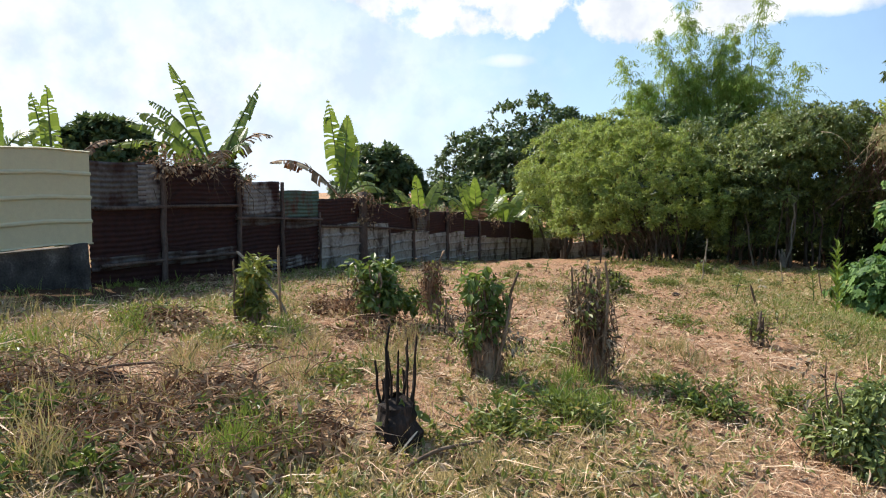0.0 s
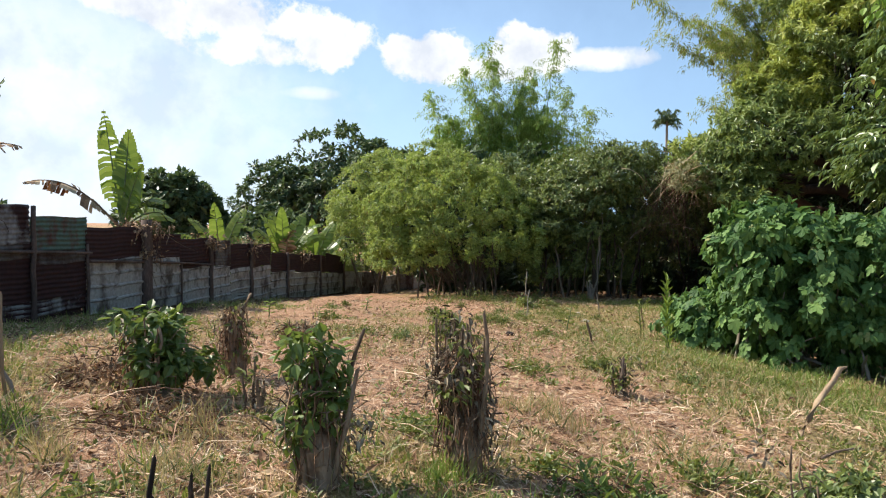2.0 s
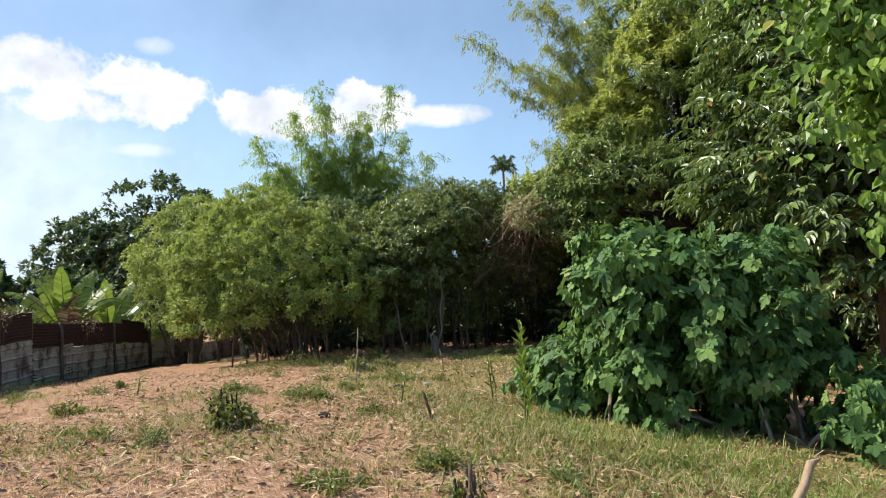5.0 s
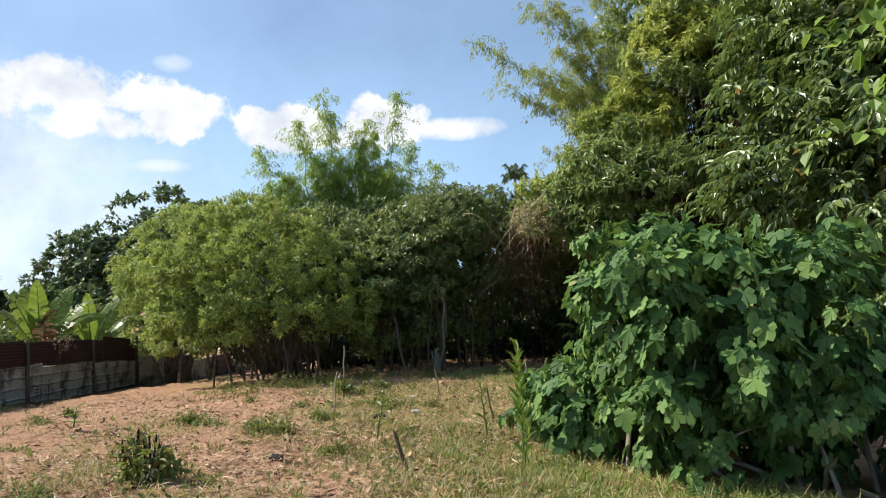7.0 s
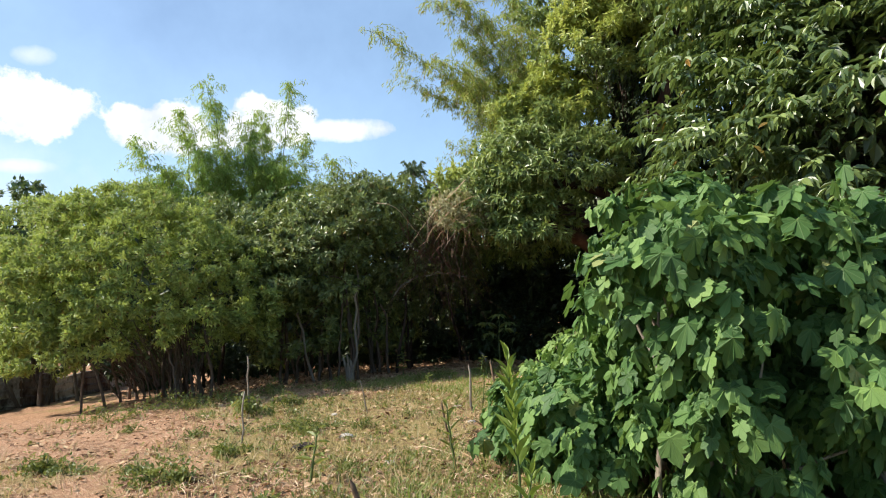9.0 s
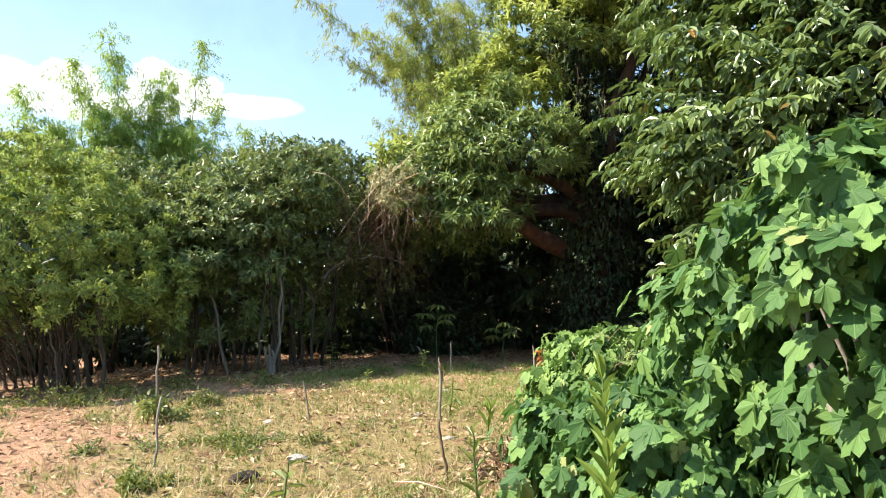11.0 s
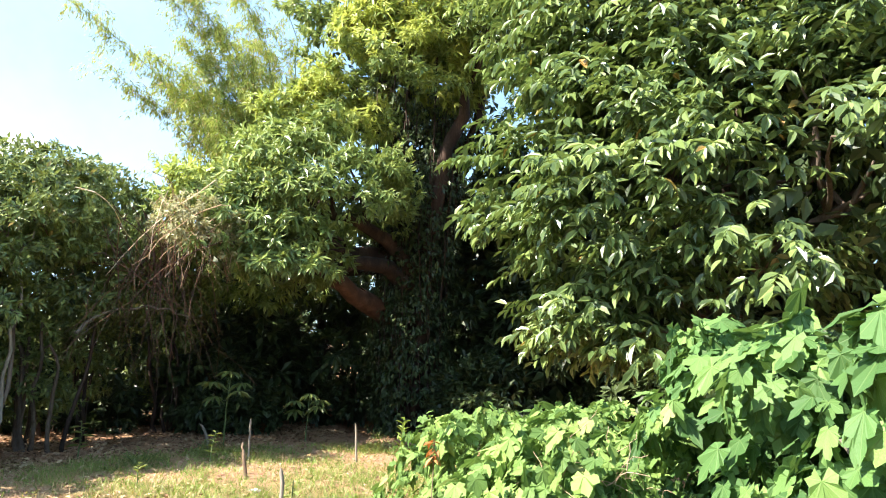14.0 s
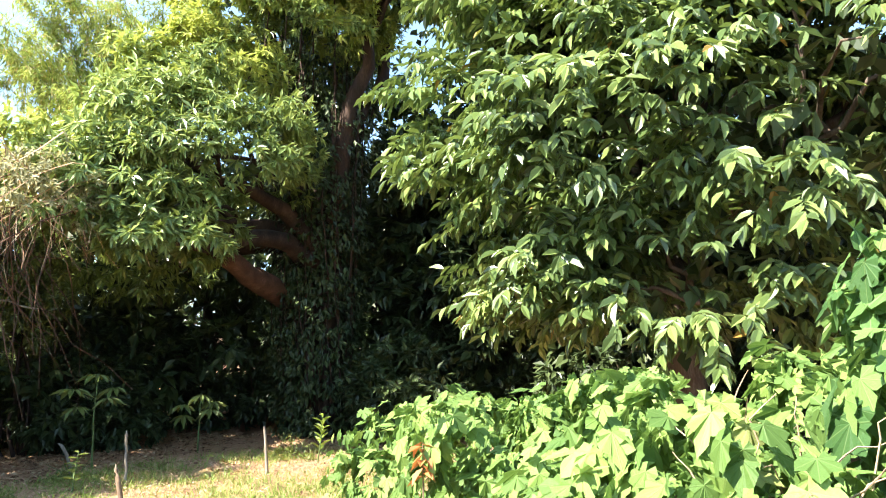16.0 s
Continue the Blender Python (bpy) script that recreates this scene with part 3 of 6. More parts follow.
sheet(14.78, 15.65, -0.25, 0.70, WHITE_PANEL, "ribs", 0.02, "flaking white ribbed panel")
sheet(15.6, 16.5, -0.28, 0.70, WHITE_PANEL, "ribs", 0.03, "flaking white ribbed panel")
sheet(16.6, 17.95, -0.46, 0.66, WHITE_PANEL, "ribs", 0.02)
sheet(17.9, 19.3, -0.66, 0.36, WHITE_PANEL, "ribs", 0.03)
sheet(19.3, 20.5, -0.72, 0.30, WHITE_PANEL, "ribs", 0.02)
sheet(20.45, 21.75, -0.90, 0.16, WHITE_PANEL, "ribs", 0.03)
sheet(21.7, 23.3, -0.98, 0.10, WHITE_PANEL, "ribs", 0.02)
sloped_sheet(23.3, 25.4, -1.12, -1.22, 1.0, WHITE_PANEL, "ribs", 0.02)
sloped_sheet(25.3, 28.3, -1.22, -1.4, 0.92, WHITE_PANEL, "ribs", 0.025)
sloped_sheet(28.3, 31.7, -1.42, -1.65, 0.86, WHITE_PANEL, "ribs", 0.02)
for y, top, r in ((10.62, 1.95, 0.05), (12.3, 1.75, 0.045), (13.52, 1.62, 0.04), (14.78, 1.0, 0.03), (16.55, 1.42, 0.12), (17.92, 0.5, 0.025), (19.32, 1.05, 0.06),
                  (21.74, 0.85, 0.06), (24.7, 0.40, 0.05), (28.3, 0.12, 0.05), (31.7, 0.0, 0.06)):
    post(y, top, r)
# rails nailed along the sheets
for y0, y1, z0, z1 in ((9.45, 12.35, 1.23, 1.20), (12.2, 14.85, 0.98, 0.84), (9.5, 12.3, 0.42, 0.36), (14.8, 19.4, 0.70, 0.34)):
    a, b = fence_at(y0, z0, 0.085), fence_at(y1, z1, 0.085)
    v, f = tubes([limb(a, b, 0.03, 0.026, 0.008, 9)], 7)
    fence_part("rail", array_mesh("rail", v, f, POST, True), Matrix(), "weathered wooden rail")
# a dark skirt of old sheets closes the foot of the fence
for q in range(17):
    y0 = 9.4 + q * 1.32
    p0, p1 = fence_at(y0), fence_at(y0 + 1.34)
    z0, z1 = gz(p0.x, p0.y) - 0.12, gz(p1.x, p1.y) - 0.12
    sloped_sheet(y0, y0 + 1.34, z0, z1, 0.42 + 0.03 * (q % 3) + (0.2 if q < 3 else 0), RUST, "waves", 0.004 + 0.003 * (q % 2))
# a ruined low wall bends away behind the shrubs
wall_foot = [(4.05, 31.75), (5.1, 32.8), (6.1, 33.75), (7.1, 34.65), (8.1, 35.5), (9.2, 36.4), (10.3, 37.2)]
for q in range(6):
    (x0, y0), (x1, y1) = wall_foot[q], wall_foot[q + 1]
    a, c = Vector((x0, y0, gz(x0, y0) - 0.15)), Vector((x1, y1, gz(x1, y1) - 0.15))
    x_ax = (c - a).normalized()
    y_ax = Vector((0, 0, 1)).cross(x_ax).normalized()
    m = Matrix((x_ax, y_ax, x_ax.cross(y_ax))).transposed().to_4x4()
    m.translation = a
    fence_part("ribbed_panel", sheet_mesh((c - a).length, 1.15 - 0.1 * q + 0.12 * (q % 2), "ribs", GALVANISED if q % 2 else WHITE_PANEL), m, "weathered grey low panel")
    v, f = tubes([[(x1, y1, gz(x1, y1) - 0.2 + 0.35 * k, 0.05) for k in range(4)]], 7)
    fence_part("post", array_mesh("post", v, f, POST, True), Matrix())


# ---- trees ----
def tree(name, base, label, trunk_r, fork, lobes, leaf, mat, clump=0.6, sprigs=12, leaves=7, bark=BARK, droop=0.5, out=0.6, loose=0.7,
         stems=1, spread=0.35, plain=False, fill=0.25, low=-0.5, gap=0.0, extra=(), group="", lean=(0, 0), category="tree", run=0.0, form="", core=0.0, facing=0.6):
    """A tapered trunk with limbs to every lobe, and a crown of single leaves in clumps."""
    base = np.array([base[0], base[1], gz(*base[:2]) if len(base) < 3 else base[2]])
    t = thing(name, base, label, category, group)
    for s in range(stems):
        paths = []
        foot = base + np.array([rng.normal(0, spread), rng.normal(0, spread), -0.1]) * (s > 0) - np.array([0, 0, 0.1])
        top = base + np.array([lean[0], lean[1], fork]) + rng.normal(0, 0.12, 3)
        if stems > 1:
            top = foot + np.array([rng.normal(0, 0.25), rng.normal(0, 0.25), fork * rng.uniform(0.8, 1.3)])
        r = trunk_r * (1 if s == 0 else rng.uniform(0.5, 0.9))
        main = limb(foot, top, r, r * 0.6, 0.14, 9)
        main[0, 3] *= 1.35
        paths.append(main)
        for k, (c, rad, _) in enumerate(lobes):
            if stems > 1 and k % stems != s:
                continue
            arm = limb(top, np.asarray(c) - np.array([0, 0, rad[2] * 0.2]), r * 0.55, r * 0.16, 0.2, 8)
            paths.append(arm)
            for _ in range(6):
                d = ball(1)[0]
                d[2] = abs(d[2]) - 0.2
                start = arm[rng.integers(4, 8), :3]
                paths.append(limb(start, np.asarray(c) + d * np.asarray(rad) * 0.85, r * 0.16, 0.008, 0.25, 6))
        v, f = tubes(paths, 8 if stems == 1 else 6)
        name = "trunk" if stems == 1 else "stem"
        part(name, array_mesh(name, local(v, base), f, bark, True), t)
    shape_t, shape_f = (SMALL, SMALL_F) if plain else (BLADE, BLADE_F)
    for label2, lobes2, mat2, sprigs2 in [("", lobes, mat, sprigs), *extra]:
        if form:
            p, o = shelves(lobes2, clump, sprigs2, low, 0.6, 0.15)
        else:
            p, o = clump_points(lobes2, clump, sprigs2, fill, low)
        keep = p[:, 2] > ground_z(p[:, 0], p[:, 1]) + 0.1
        p, o = p[keep], o[keep]
        if form == "sprays":
            v, f = sprays(p, o, leaves, run, leaf[0], leaf[1], droop, shape_t, shape_f)
        elif form == "whorls":
            v, f = whorls(p, o, leaves, leaf[0], leaf[1], droop, shape_t, shape_f)
        else:
            v, f = foliage(p, o, leaves, leaf[0], leaf[1], droop, out, loose, shape_t, shape_f, gap, run, facing)
        part("crown", array_mesh("crown", local(v, base), f, mat2), t, label2, "stuff")
    # core adds near-black leaves as painted shade inside the crown
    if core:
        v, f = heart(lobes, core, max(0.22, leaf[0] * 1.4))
        part("inner_foliage", array_mesh("inner_foliage", local(v, base), f, SHADED_GREEN), t, "dark leaves added inside the crown as painted shade", "stuff")
    return t


# the old mango with its yellow flush of young leaves
# trunk bark near-black: the hollow's shade is put into its colour
mango = tree("mango_tree", (21.6, 21.4), "old mango tree with a flush of yellow-green young leaves", 0.5, 4.2,
     [((18.2, 22.2, 4.4), (2.2, 2.1, 1.6), 92), ((16.6, 23.8, 3.3), (1.9, 1.9, 1.5), 74), ((22.2, 23.2, 7.6), (2.4, 2.4, 1.6), 40), ((20.6, 18.7, 8.7), (1.5, 1.4, 1.3), 44),
      ((22.2, 23.2, 10.4), (2.8, 2.8, 2.2), 60), ((24.8, 21.5, 7.6), (2.6, 2.8, 1.8), 36), ((19.5, 24.5, 2.4), (2.2, 1.6, 1.4), 40), ((22.6, 19.2, 9.6), (2.4, 2.4, 2.0), 60), ((16.9, 22.0, 2.7), (1.3, 1.2, 1.0), 40)],
     (0.25, 0.075), MANGO_GREEN, 0.50, 12, 11, bark=SHADED_BARK, droop=0.55, plain=True, form="whorls", core=7.0, low=-0.45,
     extra=[("yellow-green young leaves", [((20.2, 21.4, 7.9), (2.3, 2.2, 1.7), 70), ((20.6, 20.8, 9.6), (1.9, 1.8, 1.3), 42), ((18.6, 22.4, 6.3), (1.6, 1.5, 0.9), 20), ((16.4, 23.4, 4.3), (1.3, 1.3, 0.5), 9)], MANGO_FLUSH, 13),
            ("", [((20.2, 21.4, 7.7), (2.3, 2.2, 1.7), 46), ((20.6, 20.8, 9.4), (1.9, 1.8, 1.3), 26), ((18.6, 22.4, 6.1), (1.6, 1.5, 0.9), 26)], MANGO_GREEN, 12)])
v, f = tubes([limb((21.7, 22.0, 1.4), (19.7, 21.9, 1.95), 0.34, 0.26, 0.03, 8), limb((19.8, 21.9, 1.9), (17.4, 22.0, 2.75), 0.24, 0.17, 0.06, 10)], 10)
part("low_limb", array_mesh("low_limb", local(v, mango.location), f, RED_BARK, True), mango, "bare reddish-brown low limb")
b = np.array([21.6, 21.4, gz(21.6, 21.4)])
t = thing("creeper", b, "creeper hanging round the mango trunk, shade painted into its near-black leaves", "climber")
vs = [limb((21.5 + rng.uniform(0.5, 1.5) * math.cos(a), 21.2 + rng.uniform(0.5, 1.5) * math.sin(a), rng.uniform(4.5, 9.0)), (21.6 + 0.75 * math.cos(a + 0.4), 21.4 + 0.75 * math.sin(a + 0.4), b[2] + rng.uniform(0, 0.8)), 0.02, 0.012, 0.08, 12) for a in rng.uniform(0, 6.28, 64)]
v, f = tubes(vs, 5)
part("vine_tangle", array_mesh("vine_tangle", local(v, b), f, SHADED_BARK, True), t, kind="stuff")
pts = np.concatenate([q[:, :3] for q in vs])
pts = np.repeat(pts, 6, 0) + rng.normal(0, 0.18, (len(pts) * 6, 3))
# leaves near-black: the shade of the hollow round the trunk is painted in
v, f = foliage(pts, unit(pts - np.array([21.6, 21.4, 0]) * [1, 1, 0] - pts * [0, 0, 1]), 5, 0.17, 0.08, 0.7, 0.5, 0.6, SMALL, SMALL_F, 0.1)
part("foliage", array_mesh("foliage", local(v, b), f, SHADED_GREEN), t, kind="stuff")

# the broad-leaved tree that closes the lot to the east
tree("broad_leaved_tree", (18.2, 13.2), "glossy dark-green broad-leaved tree with drooping leaf sprays", 0.3, 3.0,
     [((18.6, 14.7, 8.6), (2.0, 1.9, 2.2), 60), ((17.8, 13.0, 5.6), (2.2, 2.6, 2.2), 54), ((17.0, 13.9, 3.6), (2.6, 2.8, 2.6), 96), ((16.4, 11.2, 3.4), (2.6, 3.0, 2.4), 90), ((16.8, 14.8, 1.4), (1.2, 1.0, 1.3), 32), ((18.0, 13.4, 7.4), (3.2, 3.6, 3.0), 96),
      ((17.2, 8.4, 4.6), (3.0, 3.0, 3.4), 84), ((18.5, 10.5, 9.0), (3.2, 3.4, 2.6), 70), ((18.8, 14.7, 5.2), (1.8, 1.3, 2.2), 44), ((16.6, 13.0, 1.2), (1.6, 1.9, 1.3), 32)],
     (0.25, 0.105), BROAD_GREEN, 0.62, 11, 9, droop=0.5, run=0.42, low=-0.6, form="sprays", core=7.0)

# shrubby trees of the thicket
dome = tree("bushy_tree", (7.4, 24.7), "round many-stemmed tree with fine light-green foliage", 0.05, 1.7,
     [((6.75, 24.5, 1.3), (2.6, 2.3, 2.4), 430), ((5.3, 24.8, 0.6), (1.3, 1.5, 1.3), 120), ((8.5, 24.3, 0.95), (1.4, 1.6, 1.6), 120)],
     (0.12, 0.045), FEATHER, 0.25, 13, 9, bark=BARK, droop=0.1, out=0.5, loose=0.8, stems=22, spread=0.75, plain=True, low=-0.5, gap=0.05, fill=0.08, core=12.0, facing=1.15)
paths = []
for k in range(110):
    a, r = rng.uniform(0, 6.28), rng.uniform(0.2, 1.0)
    foot = np.array([7.3 + 1.1 * math.cos(a) * r, 24.6 + 0.9 * math.sin(a) * r, -1.1 + rng.uniform(0, 0.9)])
    paths.append(limb(foot, (6.7 + 2.4 * math.cos(a) * r, 24.5 + 2.0 * math.sin(a) * r, rng.uniform(0.0, 1.3)), 0.016, 0.005, 0.22, 7))
v, f = tubes(paths, 4)
part("twig_tangle", array_mesh("twig_tangle", local(v, dome.location), f, BARK), dome, "thin brown inner twigs", "stuff")
tree("bushy_tree", (5.6, 31.5), "tall round tree with fine light-green foliage", 0.10, 2.2,
     [((5.9, 31.0, 2.1), (2.2, 2.4, 2.2), 150), ((7.8, 30.4, 2.7), (2.4, 2.4, 1.8), 140), ((4.9, 32.6, 0.7), (1.3, 1.8, 1.8), 70)],
     (0.15, 0.055), FEATHER, 0.42, 13, 9, stems=7, spread=0.6, plain=True, low=-0.6, gap=0.08, core=5.0, facing=1.1)

THICKET_SPOTS = [(10.4, 24.9, 4.6), (11.9, 23.9, 5.1), (13.3, 25.0, 5.7), (14.9, 25.6, 6.0), (12.3, 27.2, 5.8), (9.6, 27.6, 5.4), (15.6, 28.0, 6.0), (17.6, 26.4, 5.2)]
for k, (x, y, tall) in enumerate(THICKET_SPOTS):
    z = gz(x, y)
    lobes = [((x + rng.normal(0, 0.3), y + rng.normal(0, 0.3), z + tall * 0.80), (1.4, 1.3, tall * 0.20), 80),
             ((x + rng.normal(0, 0.6), y - 0.2, z + tall * 0.60), (1.3, 1.2, tall * 0.2), 62), ((x + rng.normal(0, 0.7), y + 0.7, z + tall * 0.30), (1.3, 1.0, tall * 0.24), 46)]
    tree("thicket_tree", (x, y), "slender pale-stemmed tree with small glossy leaves", 0.055, tall * 0.42, lobes, (0.17, 0.065), THICKET, 0.40, 11 if k < 4 else 8, 8,
         bark=BARK if k == 1 else SHADED_BARK if k % 2 else BARK, stems=5, spread=0.45, droop=0.3, low=-0.75, plain=True, form="whorls", core=9.0, group="trees of the thicket")

# the deep shade behind, painted into near-black leaves and bark: added trees close the view
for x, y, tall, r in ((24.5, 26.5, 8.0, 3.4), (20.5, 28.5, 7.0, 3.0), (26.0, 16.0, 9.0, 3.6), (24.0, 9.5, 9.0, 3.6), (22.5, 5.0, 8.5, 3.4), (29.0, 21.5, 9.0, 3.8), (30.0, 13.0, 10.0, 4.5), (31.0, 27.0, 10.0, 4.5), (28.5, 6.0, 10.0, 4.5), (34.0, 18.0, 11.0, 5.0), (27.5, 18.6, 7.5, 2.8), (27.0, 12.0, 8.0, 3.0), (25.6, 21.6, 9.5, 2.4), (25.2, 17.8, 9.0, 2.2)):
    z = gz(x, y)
    tree("shade_tree", (x, y), "dense tree added behind, deep shade painted into its near-black leaves", 0.25, tall * 0.4,
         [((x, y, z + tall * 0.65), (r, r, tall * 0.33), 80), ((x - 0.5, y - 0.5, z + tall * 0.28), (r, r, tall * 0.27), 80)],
         (0.45, 0.2), SHADED_GREEN, 0.8, 8, 6, bark=SHADED_BARK, droop=0.4, low=-0.9, plain=True, group="trees in the shade", core=1.6)

# dense undergrowth added to fill the shade under the trees, shade painted into its leaves
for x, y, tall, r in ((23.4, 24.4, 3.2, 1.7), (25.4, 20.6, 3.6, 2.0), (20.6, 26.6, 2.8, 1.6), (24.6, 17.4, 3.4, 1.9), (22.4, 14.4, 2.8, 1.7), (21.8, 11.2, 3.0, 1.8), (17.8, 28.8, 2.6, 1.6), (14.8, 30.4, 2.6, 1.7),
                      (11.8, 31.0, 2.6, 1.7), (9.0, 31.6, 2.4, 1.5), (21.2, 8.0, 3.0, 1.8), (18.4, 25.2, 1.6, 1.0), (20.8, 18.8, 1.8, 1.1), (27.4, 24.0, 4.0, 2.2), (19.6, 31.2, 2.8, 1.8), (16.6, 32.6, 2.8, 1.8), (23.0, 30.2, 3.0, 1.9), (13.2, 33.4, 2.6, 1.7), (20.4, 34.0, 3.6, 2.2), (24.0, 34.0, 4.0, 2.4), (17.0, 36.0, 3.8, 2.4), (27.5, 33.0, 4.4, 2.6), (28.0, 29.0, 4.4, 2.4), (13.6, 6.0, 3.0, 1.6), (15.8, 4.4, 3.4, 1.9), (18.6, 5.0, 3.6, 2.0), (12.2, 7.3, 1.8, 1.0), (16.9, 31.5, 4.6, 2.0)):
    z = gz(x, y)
    tree("understorey_shrub", (x, y), "dense shrub added under the trees, shade painted into its dark leaves", 0.05, tall * 0.3,
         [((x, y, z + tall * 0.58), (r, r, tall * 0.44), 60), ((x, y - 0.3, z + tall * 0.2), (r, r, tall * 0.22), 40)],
         (0.24, 0.11), SHADED_GREEN, 0.5, 9, 6, stems=4, plain=True, low=-1.0, category="shrub", group="undergrowth", core=5.0)

# far trees behind the fence
for x, y, zt, r in ((8.0, 58.0, 8.8, 4.6), (3.6, 61.0, 6.2, 3.6), (11.0, 54.0, 6.8, 4.2), (-4.3, 46.0, 4.2, 2.2), (-15.0, 31.0, 4.4, 1.6), (1.0, 48.0, 2.0, 2.5), (-11.5, 34.0, 2.9, 1.6), (14.5, 40.0, 5.6, 4.0)):
    zb = -2.0
    tree("far_tree", (x, y, zb), "rounded dark-green tree far beyond the fence", 0.25, (zt - zb) * 0.35,
         [((x, y, zt - r * 0.62), (r, r, r * 0.62), 80), ((x + r * 0.5, y, zt - r * 1.15), (r * 0.8, r, r * 0.6), 50), ((x - r * 0.6, y, zt - r * 1.3), (r * 0.8, r, r * 0.6), 50)],
         (0.44, 0.24), FAR_GREEN, r * 0.20, 10, 5, plain=True, group="far trees", low=-0.8, core=220.0 / r ** 3)

for x, y, zt, r in ((3.0, 37.0, 0.6, 2.0), (6.4, 40.0, 1.6, 2.4), (10.2, 41.0, 2.4, 2.6), (-0.6, 35.0, 0.2, 1.6), (13.5, 43.0, 3.0, 2.8)):
    tree("hedge_bush", (x, y, -2.0), "rough green bush beyond the end of the fence", 0.06, 1.0,
         [((x, y, zt - r * 0.5), (r, r, r * 0.6), 70), ((x, y - 0.5, -1.2), (r * 1.1, r, 0.9), 60)],
         (0.22, 0.11), THICKET, 0.5, 9, 7, stems=4, plain=True, low=-0.9, category="shrub", group="bushes past the fence", core=3.0)

rng = np.random.default_rng(31)


# ---- bamboo: leaning culms with sprays of narrow leaves ----
def bamboo(base, culms, label, leaf, mat, nodes, reach, r=0.05, drop=0.5, first=0.3):
    """culms: (foot offset x, y), (tip x, y, z). Drooping branchlets with narrow leaves at the nodes of each."""
    b = np.array([base[0], base[1], base[2]])
    t = thing("bamboo_clump", b, label, "bamboo")
    sp, so = [], []
    for (fx, fy), tip in culms:
        foot, tip = b + np.array([fx, fy, -0.1]), np.asarray(tip, float)
        s = np.linspace(0, 1, 18)[:, None]
        pts = foot + (tip - foot) * np.concatenate([s ** 1.7, s ** 1.7, 1 - (1 - s) ** 1.25], 1) + rng.normal(0, 0.12, (18, 3)) * s
        path = np.concatenate([pts, r * (1.05 - s) + 0.008], 1)
        v, f = tubes([path], 6)
        part("culm", array_mesh("culm", local(v, b), f, CULM, True), t)
        for u in np.linspace(first, 1.0, nodes):
            at = np.array([np.interp(u, s[:, 0], pts[:, q]) for q in range(3)])
            for _ in range(3):
                d = ball(1)[0] * [1, 1, 0.4] + [0, 0, 0.35]
                size = reach * rng.uniform(0.2, 1.25) ** 1.4 * (1.15 - 0.62 * u)
                w3 = np.array([0.25, 0.5, 0.72, 0.88, 1.0])[:, None]
                line_ = at + d * w3 * size + np.array([0, 0, -drop]) * w3 ** 2 * size
                sp.append(np.repeat(line_, 2, 0))
                so.append(np.repeat(unit(d * 0.6 + np.array([0, 0, -0.7]) * w3), 2, 0))
    v, f = foliage(np.concatenate(sp), np.concatenate(so), 3, leaf[0], leaf[1], 0.35, 0.8, 0.7, SMALL, SMALL_F, leaf[0] * 0.6)
    part("crown", array_mesh("crown", local(v, b), f, mat), t, kind="stuff")


far = [((x - 18.0) * 0.78, 0.3 * ((k % 3) - 1)) for k, x in enumerate((16.5, 17.0, 21.6, 24.8, 14.6, 12.4, 18.8, 19.9, 22.7, 15.2))]
far = list(zip(far, [(16.5, 48, 13.8), (17.0, 48.6, 12.9), (21.6, 48, 14.7), (24.8, 48.4, 10.0), (14.6, 47.6, 12.0), (12.4, 48, 10.1), (18.8, 47.4, 11.8), (19.9, 48.2, 12.6), (22.7, 48, 11.2), (15.2, 47.2, 10.6)]))
for k in range(34):
    a = rng.normal(0, 1, 2)
    tx = 18.0 + rng.uniform(-5.6, 5.6)
    far.append((((tx - 18.0) * 0.8 + a[0] * 0.4, a[1] * 1.0), (tx, 47.6 + rng.normal(0, 1.4), 9.6 - abs(tx - 17.6) * 0.40 + rng.normal(0, 0.9))))
bamboo((18.0, 47.5, -2.2), far, "tall feathery bamboo clump with light-green leaves", (0.28, 0.050), BAMBOO, 29, 2.3, 0.045, 0.45)
near = []
for k in range(18):
    near.append(((rng.normal(0, 0.8), rng.normal(0, 0.8)), (29.6 + rng.normal(0, 2.2), 38.2 + rng.normal(0, 1.5), 13.0 + rng.normal(0, 2.6))))
near += [((0, 0), (24.4, 42.5, 16.6)), ((0.3, 0.2), (27.2, 39.8, 18.4)), ((0.5, -0.2), (30.0, 37.7, 19.9)), ((0.5, 0.3), (31.9, 35.6, 20.6)), ((-0.5, 0.3), (26.4, 41.5, 13.6)), ((-0.2, 0.5), (28.6, 38.8, 15.6))]
bamboo((34.9, 35.5, -2.0), near, "leaning bamboo clump with thinning yellow-green leaves", (0.31, 0.052), DRY_BAMBOO, 40, 2.6, 0.05)


